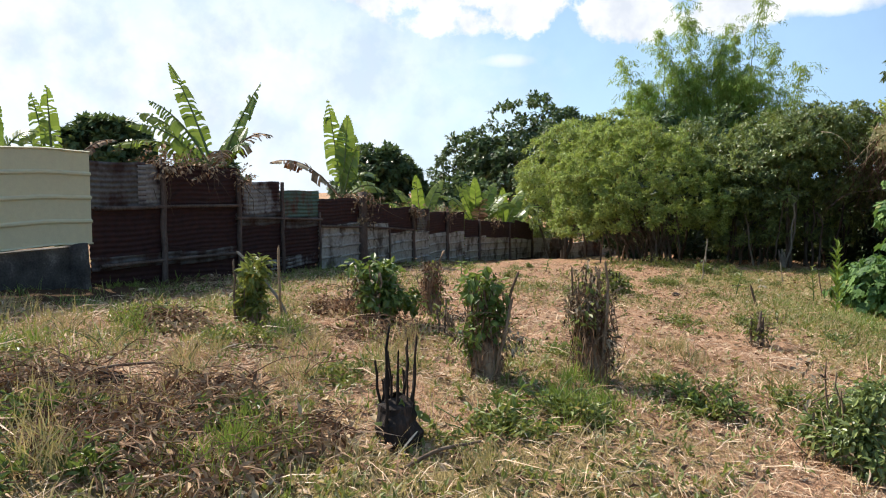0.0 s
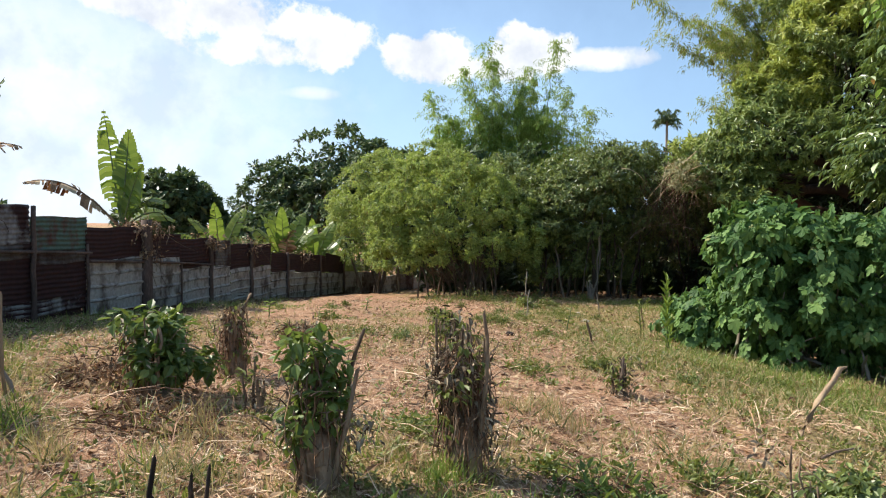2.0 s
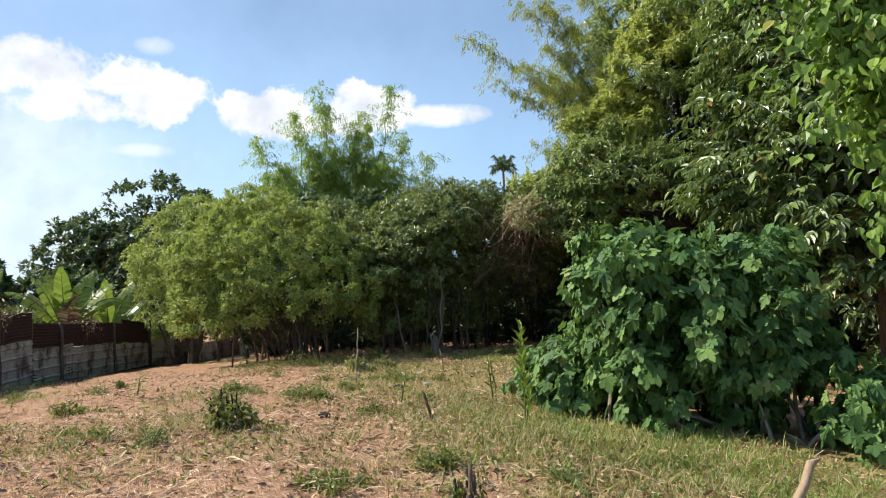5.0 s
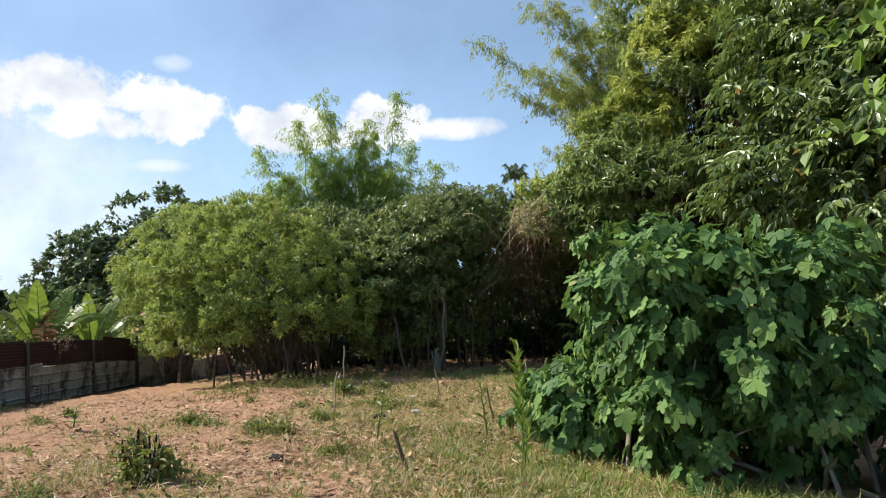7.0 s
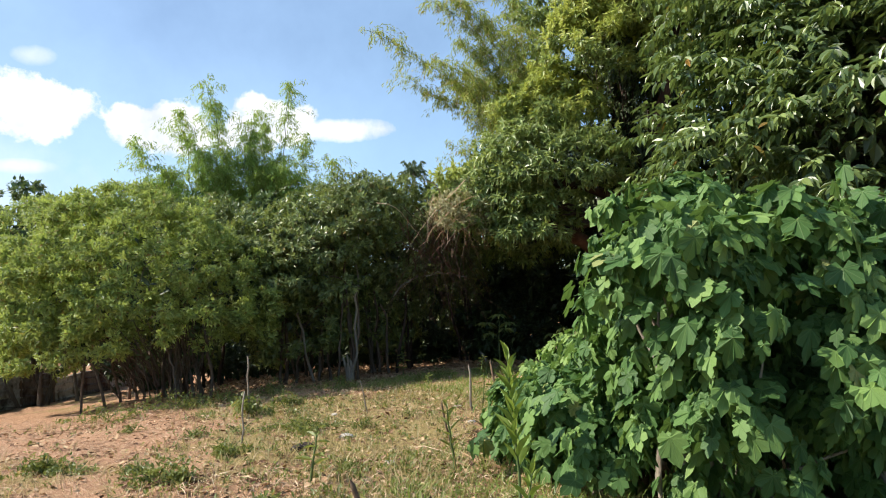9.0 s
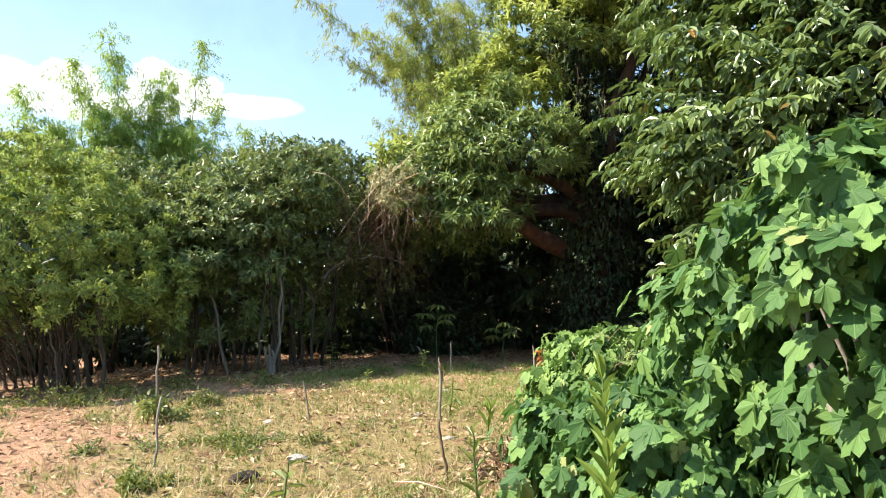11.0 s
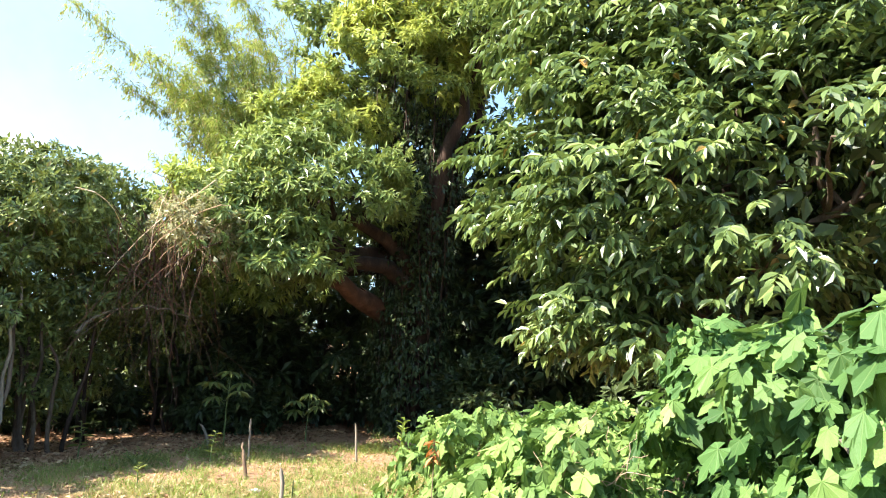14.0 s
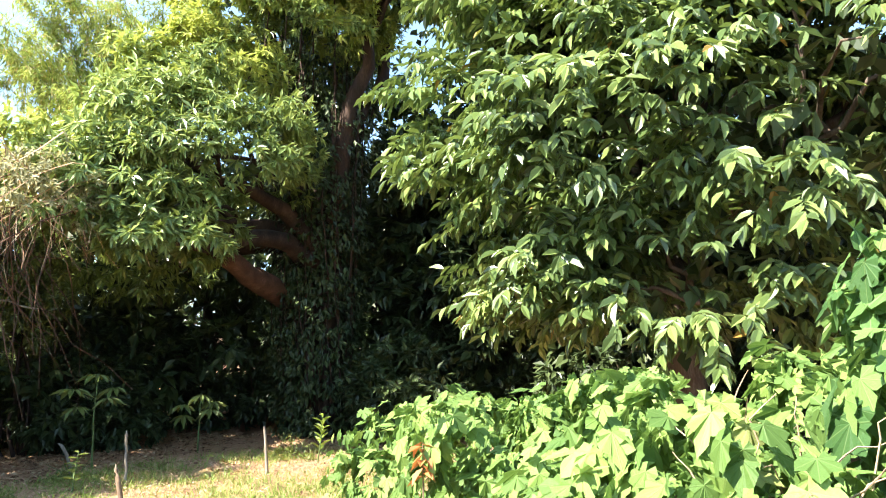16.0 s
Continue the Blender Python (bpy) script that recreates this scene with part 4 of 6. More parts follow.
# ---- banana plants behind the fence ----
def banana_leaf(base, tip, rise, width, torn, mat, parent, origin, label=""):
    """A long blade on an arching rib, split into strips that hang apart."""
    base, tip = np.asarray(base, float), np.asarray(tip, float)
    s = np.linspace(0, 1, 25)[:, None]
    rib = base + (tip - base) * s + np.array([0, 0, rise]) * np.sin(s * math.pi * 0.85)
    d = unit(np.gradient(rib, axis=0))
    side = unit(np.cross(d, np.array([[0.15, -0.35, 1.0]])))
    vs, fs = [], []
    for sign in (-1, 1):
        hang = 0.3 * torn
        for q in range(3, 24):
            w0 = width * math.sin(min(1.0, (q - 2) / 6) * math.pi / 2) * (1 - (q / 24) ** 4)
            split = rng.random() < torn * 0.55
            if split:
                hang = torn * rng.uniform(0.05, 1.1)
            gap = 0.45 if split else 0.0
            a, b = rib[q], rib[q] * gap + rib[min(q + 1, 24)] * (1 - gap)
            o = unit(side[q] * sign + np.array([0, 0, 0.3 - 1.2 * hang]) + d[q] * 0.35)
            o2 = unit(side[q] * sign + np.array([0, 0, 0.3 - 1.2 * hang]) + d[min(q + 1, 24)] * 0.35 + rng.normal(0, 0.10 if split else 0.01, 3))
            k = len(vs)
            low = np.array([0, 0, -0.25 * w0 * (0.4 + hang)])
            vs += [a, b, b + o2 * w0 * 0.6, a + o * w0 * 0.6, b + o2 * w0 + low, a + o * w0 + low]
            fs += [(k, k + 1, k + 2, k + 3), (k + 3, k + 2, k + 4, k + 5)]
    v2, f2 = tubes([np.concatenate([rib, 0.03 * (1.1 - s)], 1)], 5)
    blade = part("leaf", array_mesh("leaf", local(np.array(vs), origin), np.array(fs), mat), parent, label)
    part("midrib", array_mesh("midrib", local(v2, origin), f2, CULM if mat is BANANA else DEAD, True), blade)


def banana(base, crown, tips, width=0.32, label="banana plant with torn bright-green leaves rising over the fence"):
    """tips: (x, y, z, rise, torn) of each leaf; a negative last value makes it a dead brown one."""
    b = np.array([base[0], base[1], gz(*base)])
    t = thing("banana_plant", b, label, "banana plant", "banana plants")
    v, f = tubes([limb(b - [0, 0, 0.1], crown, 0.12, 0.07, 0.05, 8)], 9)
    part("stem", array_mesh("stem", local(v, b), f, CULM, True), t)
    for x, y, z, rise, torn in tips:
        banana_leaf(crown, (x, y, z), rise, width, abs(torn), DRY_LEAF if torn < 0 else BANANA, t, b, "dead brown leaf" if torn < 0 else "")


banana((-4.5, 13.6), (-4.45, 13.6, 1.75), [(-5.35, 13.75, 3.85, 0.2, 0.75), (-3.55, 13.7, 3.5, 0.15, 0.95), (-5.6, 13.3, 3.0, 0.35, 0.9), (-6.1, 13.9, 2.85, 0.35, 0.95), (-5.9, 13.0, 2.5, 0.4, 0.95), (-3.5, 14.3, 2.4, 0.4, -0.9),
                                           (-4.0, 14.2, 2.7, 0.1, 0.1), (-6.3, 13.2, 2.1, 0.45, 0.9), (-3.7, 13.4, 2.2, 0.3, 0.9), (-4.1, 13.0, 1.7, 0.5, -0.9)], 0.25)
banana((-2.7, 18.6), (-2.7, 18.6, 1.2), [(-3.1, 18.8, 3.85, 0.1, 0.9), (-2.55, 18.7, 3.4, 0.1, 0.12), (-2.2, 18.3, 2.6, 0.2, 0.8), (-1.7, 18.5, 1.5, 0.5, 0.5), (-2.4, 18.9, 2.9, 0.1, 0.2),
                                         (-4.4, 17.6, 1.9, 0.55, -0.95), (-1.6, 19.3, 1.2, 0.4, 0.5)])
banana((1.5, 28.6), (1.4, 28.6, -0.2), [(1.3, 28.6, 1.9, 0.1, 0.2), (0.5, 28.4, 1.55, 0.3, 0.3), (2.2, 28.9, 1.6, 0.3, 0.4), (2.9, 28.4, 1.1, 0.5, 0.5), (-0.2, 28.9, 1.0, 0.5, 0.6),
                                        (1.7, 28.1, 0.9, 0.4, -0.8), (3.2, 29.2, 0.4, 0.7, 0.5), (0.9, 29.2, 1.6, 0.3, 0.3)], 0.36)
banana((2.6, 30.4), (2.7, 30.4, -0.4), [(2.6, 30.3, 1.5, 0.1, 0.2), (3.6, 30.6, 1.3, 0.3, 0.4), (1.8, 30.2, 1.2, 0.3, 0.4), (4.3, 30.0, 0.5, 0.5, 0.6)], 0.34)
banana((-0.7, 25.0), (-0.8, 25.0, 0.0), [(-1.0, 25.0, 1.9, 0.2, 0.5), (0.0, 25.2, 1.7, 0.3, 0.6), (-1.8, 25.4, 1.3, 0.4, 0.6), (-2.4, 24.6, 0.6, 0.6, 0.7)], 0.3)
banana((-6.8, 12.3), (-6.9, 12.3, 1.4), [(-6.9, 12.2, 3.2, 0.2, 0.85), (-7.3, 12.4, 3.1, 0.2, 0.95), (-6.0, 12.8, 2.2, 0.4, -0.9), (-7.7, 12.5, 2.2, 0.5, 0.9)], 0.18)
banana((-7.3, 11.0), (-7.4, 11.0, 1.2), [(-7.15, 11.1, 2.9, 0.3, 0.4), (-6.6, 11.4, 2.2, 0.5, 0.5), (-8.2, 11.0, 2.8, 0.4, 0.5), (-6.7, 10.7, 1.9, 0.4, 0.7)])


# ---- the palm above the thicket ----
b = np.array([35.0, 54.0, -2.0])
t = thing("areca_palm", b, "slender palm with a small dark crown above the thicket", "palm")
v, f = tubes([limb(b, (35.0, 54.0, 10.6), 0.16, 0.10, 0.02, 8)], 7)
part("trunk", array_mesh("trunk", local(v, b), f, PALE_BARK, True), t)
vs, fs = [], []
for k in range(14):
    a = k * 2.4
    rib = limb((35, 54, 10.5), (35 + 0.95 * math.cos(a), 54 + 0.95 * math.sin(a), 10.75 + 0.75 * math.cos(k * 1.7)), 0.03, 0.01, 0.35, 9)
    d = np.repeat(rib[1:, :3], 8, 0)
    ax = ball(len(d)) * 0.5 + np.array([0.4 * math.cos(a), 0.4 * math.sin(a), -0.8])
    v2, f2 = spread_template(SMALL, SMALL_F, d, ax, ball(len(d)), np.full(len(d), 0.55), np.full(len(d), 0.07))
    fs.append(f2 + sum(len(q) for q in vs))
    vs.append(v2)
part("crown", array_mesh("crown", local(np.concatenate(vs), b), np.concatenate(fs), FAR_GREEN), t)


# ---- the tall lobed-leaf shrub by the path ----
def lobed_shrub(base, label, lobes, length, sprigs, clump, leaves, singles, mat, low=-1.0):
    """Stems, a first few hundred leaves as pieces of their own, the rest joined."""
    b = np.array([base[0], base[1], gz(*base)])
    t = thing("lobed_leaf_shrub", b, label, "shrub")
    paths = []
    for c, rad, _ in lobes:
        for _ in range(5):
            e = np.asarray(c) + ball(1)[0] * np.asarray(rad) * 0.7
            foot = np.array([c[0] + rng.normal(0, 0.3), c[1] + rng.normal(0, 0.3), 0])
            foot[2] = gz(foot[0], foot[1]) - 0.05
            paths.append(limb(foot, e, 0.03, 0.008, 0.12, 8))
    v, f = tubes(paths, 6)
    part("stem_tangle", array_mesh("stem_tangle", local(v, b), f, PALE_BARK, True), t, kind="stuff")
    p, o = clump_points(lobes, clump, sprigs, 0.15, low)
    keep = p[:, 2] > ground_z(p[:, 0], p[:, 1]) + 0.08
    p, o = p[keep], o[keep]
    k = np.repeat(np.arange(len(p)), leaves)
    m = len(k)
    side = o[k] + ball(m) * 0.35
    axis = side * 0.5 + np.array([0, 0, -0.85]) + ball(m) * 0.55
    up = side * 0.75 + np.array([0, 0, 0.55]) + ball(m) * 0.45
    size = length * rng.uniform(0.55, 1.2, m)
    place = p[k] + side * rng.uniform(0, 0.16, m)[:, None]
    near = np.argsort(place[:, 0] - 0.25 * place[:, 1])[:singles]
    rest = np.ones(m, bool)
    rest[near] = False
    vs, fs, total = [], [], 0
    which = rng.integers(0, 5, m)
    for q in range(5):
        pick = rest & (which == q)
        curled = np.array(LOBE_T) * [1 - 0.09 * q, 1, 0.4 + 0.75 * q] + np.array([0, 0, 1.0]) * rng.normal(0, 0.035, (len(LOBE_T), 1))
        v, f = spread_template(curled, LOBE_F, place[pick], axis[pick], up[pick], size[pick], size[pick])
        vs.append(v)
        fs.append(f + total)
        total += len(v)
    me = array_mesh("foliage", local(np.concatenate(vs), b), np.concatenate(fs), mat)
    flat = np.tile(np.array(LOBE_T, np.float32), (int(rest.sum()), 1))
    me.attributes.new("blade", "FLOAT_VECTOR", "POINT").data.foreach_set("vector", flat.ravel())
    part("foliage", me, t, kind="stuff")
    one, faces = np.array(LOBE_T), np.array(LOBE_F)
    shapes = []
    for q in range(5):
        bent = one * [1 - 0.06 * q, 1, 0.5 + 0.7 * q] + rng.normal(0, 0.015, one.shape)
        shapes.append(array_mesh("leaf", bent, faces, mat))
        shapes[-1].attributes.new("blade", "FLOAT_VECTOR", "POINT").data.foreach_set("vector", one.astype(np.float32).ravel())
    for q in near:
        y = Vector(axis[q]).normalized()
        x = y.cross(Vector(up[q])).normalized()
        turn = Matrix((x, y, x.cross(y))).transposed().to_4x4()
        ob = part("leaf", shapes[int(q) % 5], t)
        ob.matrix_basis = Matrix.Translation(Vector(place[q] - b)) @ turn @ Matrix.Diagonal((size[q], size[q], size[q], 1))
    return t


def piece_material(name, dark, mid, light):
    """Palmate leaf: its own green leaf by leaf, paler veins that run out into the lobes, light through the blade."""
    m, n = material(name)
    rnd = n.maths("FRACT", n.maths("ADD", n.add("ShaderNodeObjectInfo").outputs["Random"], n.add("ShaderNodeNewGeometry").outputs["Random Per Island"]))
    place = n.add("ShaderNodeTexCoord").outputs["Object"]
    blade = n.add("ShaderNodeAttribute", attribute_name="blade").outputs["Vector"]
    veins = None
    for a in (0, 50, -50, 105, -105):
        across = (math.cos(radians(a)), -math.sin(radians(a)), 0)
        along = (math.sin(radians(a)), math.cos(radians(a)), 0)
        off = n.maths("ABSOLUTE", n.add("ShaderNodeVectorMath", {0: blade, 1: across}, operation="DOT_PRODUCT").outputs["Value"])
        way_out = n.add("ShaderNodeVectorMath", {0: blade, 1: along}, operation="DOT_PRODUCT").outputs["Value"]
        one = n.maths("MULTIPLY", n.ramp(off, (0.004, 1.0), (0.022, 0.0)), n.maths("GREATER_THAN", way_out, 0.0))
        veins = one if veins is None else n.maths("MAXIMUM", veins, one)
    col = n.ramp(n.maths("ADD", n.maths("MULTIPLY", rnd, 0.75), n.maths("MULTIPLY", n.noise(place, 2.5, 4.0), 0.25)), (0.15, dark), (0.5, mid), (0.85, light))
    col = n.mix(n.ramp(rnd, (0.990, 0.0), (0.993, 1.0)), col, (0.36, 0.38, 0.14, 1))
    col = n.mix(n.maths("MULTIPLY", n.noise(blade, 9.0, 4.0), 0.35), col, (0.06, 0.11, 0.03, 1))
    col = n.mix(n.maths("MULTIPLY", veins, 0.2), col, (0.32, 0.42, 0.16, 1))
    bump = n.add("ShaderNodeBump", {"Strength": 0.35, "Distance": 0.01, "Height": n.maths("ADD", n.noise(blade, 12.0, 3.0), n.maths("MULTIPLY", veins, -0.8))})
    body = n.add("ShaderNodeBsdfPrincipled", {"Base Color": col, "Roughness": 0.52, "Specular IOR Level": 0.22, "Normal": bump.outputs[0]})
    glow = n.add("ShaderNodeBsdfTranslucent", {"Color": n.mix(0.5, col, (0.26, 0.42, 0.07, 1))})
    finish(n, n.add("ShaderNodeMixShader", {0: 0.24, 1: body.outputs[0], 2: glow.outputs[0]}).outputs[0])
    return m


LOBED_DARK = piece_material("lobed_leaf", (0.04, 0.095, 0.028), (0.095, 0.19, 0.054), (0.22, 0.345, 0.095))
LOBED_PALE = piece_material("pale_lobed_leaf", (0.08, 0.145, 0.036), (0.16, 0.26, 0.062), (0.30, 0.42, 0.11))
lobed_shrub((8.0, 10.4), "tall lush shrub with large drooping lobed leaves",
            [((7.9, 10.3, 0.6), (0.72, 0.85, 1.08), 54), ((7.5, 10.6, 1.05), (0.5, 0.6, 0.62), 26), ((8.5, 9.55, 0.5), (0.6, 0.5, 1.0), 36), ((7.85, 11.6, -0.4), (0.5, 0.65, 0.5), 34), ((9.1, 10.5, 0.3), (0.8, 0.8, 0.95), 28),
             ((7.95, 10.0, -0.3), (0.7, 0.9, 0.5), 26), ((8.5, 9.0, -0.35), (0.7, 0.6, 0.45), 20), ((8.0, 12.3, -0.42), (0.55, 0.5, 0.5), 44), ((8.75, 11.4, 0.5), (0.7, 0.7, 0.8), 40), ((9.75, 12.2, 0.12), (0.6, 0.5, 0.85), 46)], 0.155, 11, 0.30, 3, 240, LOBED_DARK)
lobed_shrub((10.4, 14.1), "low spreading mass of pale-green lobed leaves",
            [((9.9, 13.4, -0.34), (0.8, 0.65, 0.72), 46), ((11.4, 14.4, -0.42), (1.1, 0.8, 0.66), 46), ((13.0, 15.6, -0.7), (1.2, 0.9, 0.55), 36), ((10.6, 12.4, -0.3), (1.1, 0.9, 0.7), 34), ((12.6, 13.6, -0.5), (1.3, 1.0, 0.7), 34)], 0.12, 14, 0.25, 3, 60, LOBED_PALE)
lobed_shrub((8.3, 7.6), "knee-high lobed-leaf growth at the edge of the grass",
            [((8.9, 8.0, -0.6), (0.6, 0.6, 0.35), 16), ((9.6, 8.4, -0.4), (0.8, 0.8, 0.5), 22)], 0.13, 8, 0.22, 3, 40, LOBED_DARK)

rng = np.random.default_rng(12)


# ---- stumps, cut stems and young plants on the lot ----
VINE = leaf_material("vine_leaf", (0.055, 0.095, 0.022), (0.12, 0.18, 0.04), (0.25, 0.31, 0.08), 0.4, 0.3)
STRAW_BROWN = rough_material("brown_straw", [(0.3, (0.10, 0.05, 0.028)), (0.5, (0.25, 0.14, 0.08)), (0.72, (0.42, 0.27, 0.16))], 2.0, 40.0, 0.8, 0.1, by_piece=0.5)
WITHERED = rough_material("withered_grey_leaf", [(0.3, (0.10, 0.07, 0.042)), (0.5, (0.28, 0.215, 0.14)), (0.72, (0.48, 0.39, 0.26))], 3.0, 30.0, by_piece=0.5)

def stalk_mesh(a, b, r0, r1, mat, split=True):
    """One cut stalk with a slanting, splintered end."""
    path = limb(a, b, r0, r1, 0.1, 7)
    if split:
        tip = path[-1].copy()
        tip[:3] += unit(path[-1, :3] - path[-2, :3]) * r1 * 2.5 + rng.normal(0, r1 * 0.5, 3)
        tip[3] = r1 * 0.12
        path = np.concatenate([path, tip[None]])
    v, f = tubes([path], 7)
    return array_mesh("stalk", v, f, mat, True)


def cut_stump(x, y, label, tall, wide, stalks, mat, thick=(0.012, 0.035), green=0, leaf=(0.10, 0.06), leafmat=None, twigs=0, dead=0, name="cut_stump", lean=0.12, core=0.0, group="cut stumps", skirt=0, deadleaf=(0.055, 0.022)):
    """A bundle of cut stalks, with what sprouts from it or hangs dead on it."""
    z = gz(x, y)
    t = thing(name, (x, y, z), label, "stump", group)
    if core:
        ring = []
        for h in np.linspace(0, 1, 6):
            ring.append((rng.normal(0, 0.01), rng.normal(0, 0.01), -0.06 + h * tall * 0.42, core * (1.2 - 0.35 * h)))
        ring.append((0, 0, tall * 0.40, core * 0.2))
        v, f = tubes([ring], 12)
        v += rng.normal(0, core * 0.07, v.shape)
        part("stump_base", array_mesh("stump_base", v, f, mat), t)
    for k in range(stalks):
        a = rng.uniform(0, 6.28)
        r = wide * 0.5 * math.sqrt(rng.random())
        h = tall * (1.0 if k == 0 else rng.uniform(0.45, 0.95))
        foot = (r * 0.8 * math.cos(a), r * 0.8 * math.sin(a), -0.05)
        top = (r * math.cos(a) + rng.normal(0, lean * h * 0.6), r * math.sin(a) + rng.normal(0, lean * h * 0.6), h)
        q = rng.uniform(*thick)
        part("stalk", stalk_mesh(foot, top, q, q * 0.6, mat), t)
    if skirt:
        paths = []
        for k in range(skirt):
            a, q = rng.uniform(0, 6.28), wide * rng.uniform(0.15, 0.4)
            top = rng.uniform(0.25, 0.85) * tall
            out = np.array([math.cos(a), math.sin(a), 0])
            paths.append(limb(out * q + [0, 0, top], out * (q + wide * rng.uniform(0.05, 0.35)) + [0, 0, max(0.0, top - rng.uniform(0.2, 0.6) * tall)], 0.006, 0.002, 0.3, 5))
        v, f = tubes(paths, 3)
        part("dry_skirt", array_mesh("dry_skirt", v, f, STRAW_BROWN), t, "brown dry straw hanging round the stem", "stuff")
    if twigs:
        paths = []
        for k in range(twigs):
            d = ball(1)[0]
            s = np.array([rng.normal(0, wide * 0.3), rng.normal(0, wide * 0.3), rng.uniform(0.05, 0.75) * tall])
            paths.append(limb(s, s + np.array([d[0] * wide * 0.55, d[1] * wide * 0.55, abs(d[2]) * tall * 0.3 - 0.02]), 0.0042, 0.0016, 0.2, 5))
        v, f = tubes(paths, 4)
        part("twig_tangle", array_mesh("twig_tangle", v, f, DEAD), t, kind="stuff")
    for count, m2, l2 in ((green, leafmat or WEED, leaf), (dead, WITHERED, deadleaf)):
        if count:
            lumps = np.stack([rng.normal(0, wide * 0.34, 9), rng.normal(0, wide * 0.34, 9), tall * rng.uniform(0.14, 0.92, 9)], 1)
            d = ball(count)
            p = lumps[rng.integers(0, 9, count)] + d * rng.uniform(0.3, 1.0, (count, 1)) * np.array([wide * 0.30, wide * 0.30, tall * 0.2])
            p[:, 2] = np.maximum(p[:, 2], 0.05)
            v, f = foliage(p, unit(d + [0, 0, 0.3]), 3, l2[0], l2[1], 0.45, 0.7, 0.7, BLADE, BLADE_F, 0.05)
            part("foliage", array_mesh("foliage", v, f, m2), t, kind="stuff")
    return t


cut_stump(-0.28, 4.05, "charred black stump with burnt spikes", 0.72, 0.25, 18, CHAR, (0.006, 0.014), core=0.125, name="burnt_stump", green=4, leaf=(0.08, 0.045), lean=0.05)
cut_stump(0.34, 5.55, "dark split stems overgrown with fresh green vine leaves", 0.86, 0.34, 9, DEAD, (0.009, 0.022), green=190, leaf=(0.085, 0.05), leafmat=VINE, twigs=90, dead=90, skirt=70, core=0.12, lean=0.18)
cut_stump(1.24, 5.66, "tall clump of dried cut stems with withered leaves", 1.0, 0.32, 18, DEAD, (0.007, 0.019), green=50, leaf=(0.06, 0.03), twigs=200, dead=260, skirt=90, core=0.10, lean=0.16)
cut_stump(-0.77, 7.78, "regrowing stump covered in dark leafy shoots", 0.70, 0.66, 9, DEAD, (0.01, 0.022), green=420, leaf=(0.10, 0.065), leafmat=VINE, twigs=60, dead=60, name="leafy_stump", skirt=70, core=0.17)
cut_stump(-0.15, 8.72, "brown dead stump with one leafy stalk", 0.80, 0.26, 5, DEAD, (0.014, 0.034), green=30, leaf=(0.07, 0.04), twigs=50, dead=70, skirt=220, core=0.12, lean=0.2)
cut_stump(-2.02, 7.08, "low bush of light-green sprouting leaves", 0.66, 0.32, 9, DEAD, (0.008, 0.016), green=260, leaf=(0.10, 0.05), twigs=20, name="sprouting_bush")
cut_stump(2.52, 4.2, "rounded knee-high bush of small dull-green leaves", 0.60, 0.44, 5, DEAD, (0.005, 0.010), green=1000, leaf=(0.055, 0.03), leafmat=THICKET, twigs=40, dead=30, name="rounded_bush")
cut_stump(3.72, 8.02, "low bundle of pale cut stalks", 0.42, 0.26, 6, BARK, (0.016, 0.03), green=40, leaf=(0.07, 0.035), twigs=40, dead=40, lean=0.25)
cut_stump(0.61, 11.1, "low heap of brown dried stems", 0.34, 0.40, 8, DEAD, (0.008, 0.018), green=14, leaf=(0.06, 0.03), twigs=80, dead=60, skirt=240, core=0.1)
cut_stump(3.02, 12.2, "small dark stump with fresh green top leaves", 0.42, 0.36, 10, CHAR, (0.012, 0.03), green=150, leaf=(0.09, 0.05), twigs=30, dead=60)
cut_stump(0.05, 7.3, "snapped brown stem with a few seedling leaves", 0.36, 0.2, 4, DEAD, (0.012, 0.03), green=14, leaf=(0.07, 0.03), twigs=20, dead=20)
cut_stump(11.45, 23.1, "broken pale stump at the edge of the thicket", 0.62, 0.2, 6, PALE_BARK, (0.03, 0.06), twigs=10, core=0.09)
cut_stump(7.1, 18.6, "tuft of leafy weeds round a cut stem", 0.34, 0.4, 5, DEAD, (0.006, 0.01), green=130, leaf=(0.09, 0.05))


TAN = rough_material("peeled_stick", [(0.3, (0.16, 0.10, 0.06)), (0.5, (0.34, 0.24, 0.15)), (0.7, (0.46, 0.35, 0.23))], 5.0, 45.0, stretch=(1, 1, 0.3))


def stake(x, y, tall, r, lean, label, mat=DEAD, group="stakes"):
    z = gz(x, y)
    t = thing("stake", (x, y, z), label, "stake", group)
    part("shaft", stalk_mesh((0, 0, -0.08), (lean[0], lean[1], tall), r, r * 0.85, mat), t)


stake(4.5, 6.5, 0.60, 0.028, (0.42, -0.06), "thick peeled stick leaning over the grass", TAN)
stake(5.3, 11.5, 0.34, 0.022, (-0.10, 0.06), "short brown stake leaning over")
stake(7.1, 18.6, 1.0, 0.016, (0.06, 0.05), "thin upright stick among weeds", PALE_BARK)
stake(9.66, 15.9, 0.66, 0.020, (0.0, 0.02), "thin pale marker stake in the grass", PALE_BARK)
stake(7.6, 13.7, 0.5, 0.014, (-0.06, 0.05), "thin slanting stick in the short grass")
stake(6.03, 16.0, 0.62, 0.013, (0.1, 0.05), "thin slanting stick in the short grass", PALE_BARK)
stake(15.9, 19.3, 0.66, 0.024, (0.0, 0.0), "pale marker stake at the edge of the shade", PALE_BARK)
stake(14.84, 20.9, 0.66, 0.022, (0.02, 0.0), "pale marker stake at the edge of the shade", PALE_BARK)
stake(12.9, 19.2, 0.45, 0.03, (0.04, 0.12), "short weathered stake near the shade", DEAD)
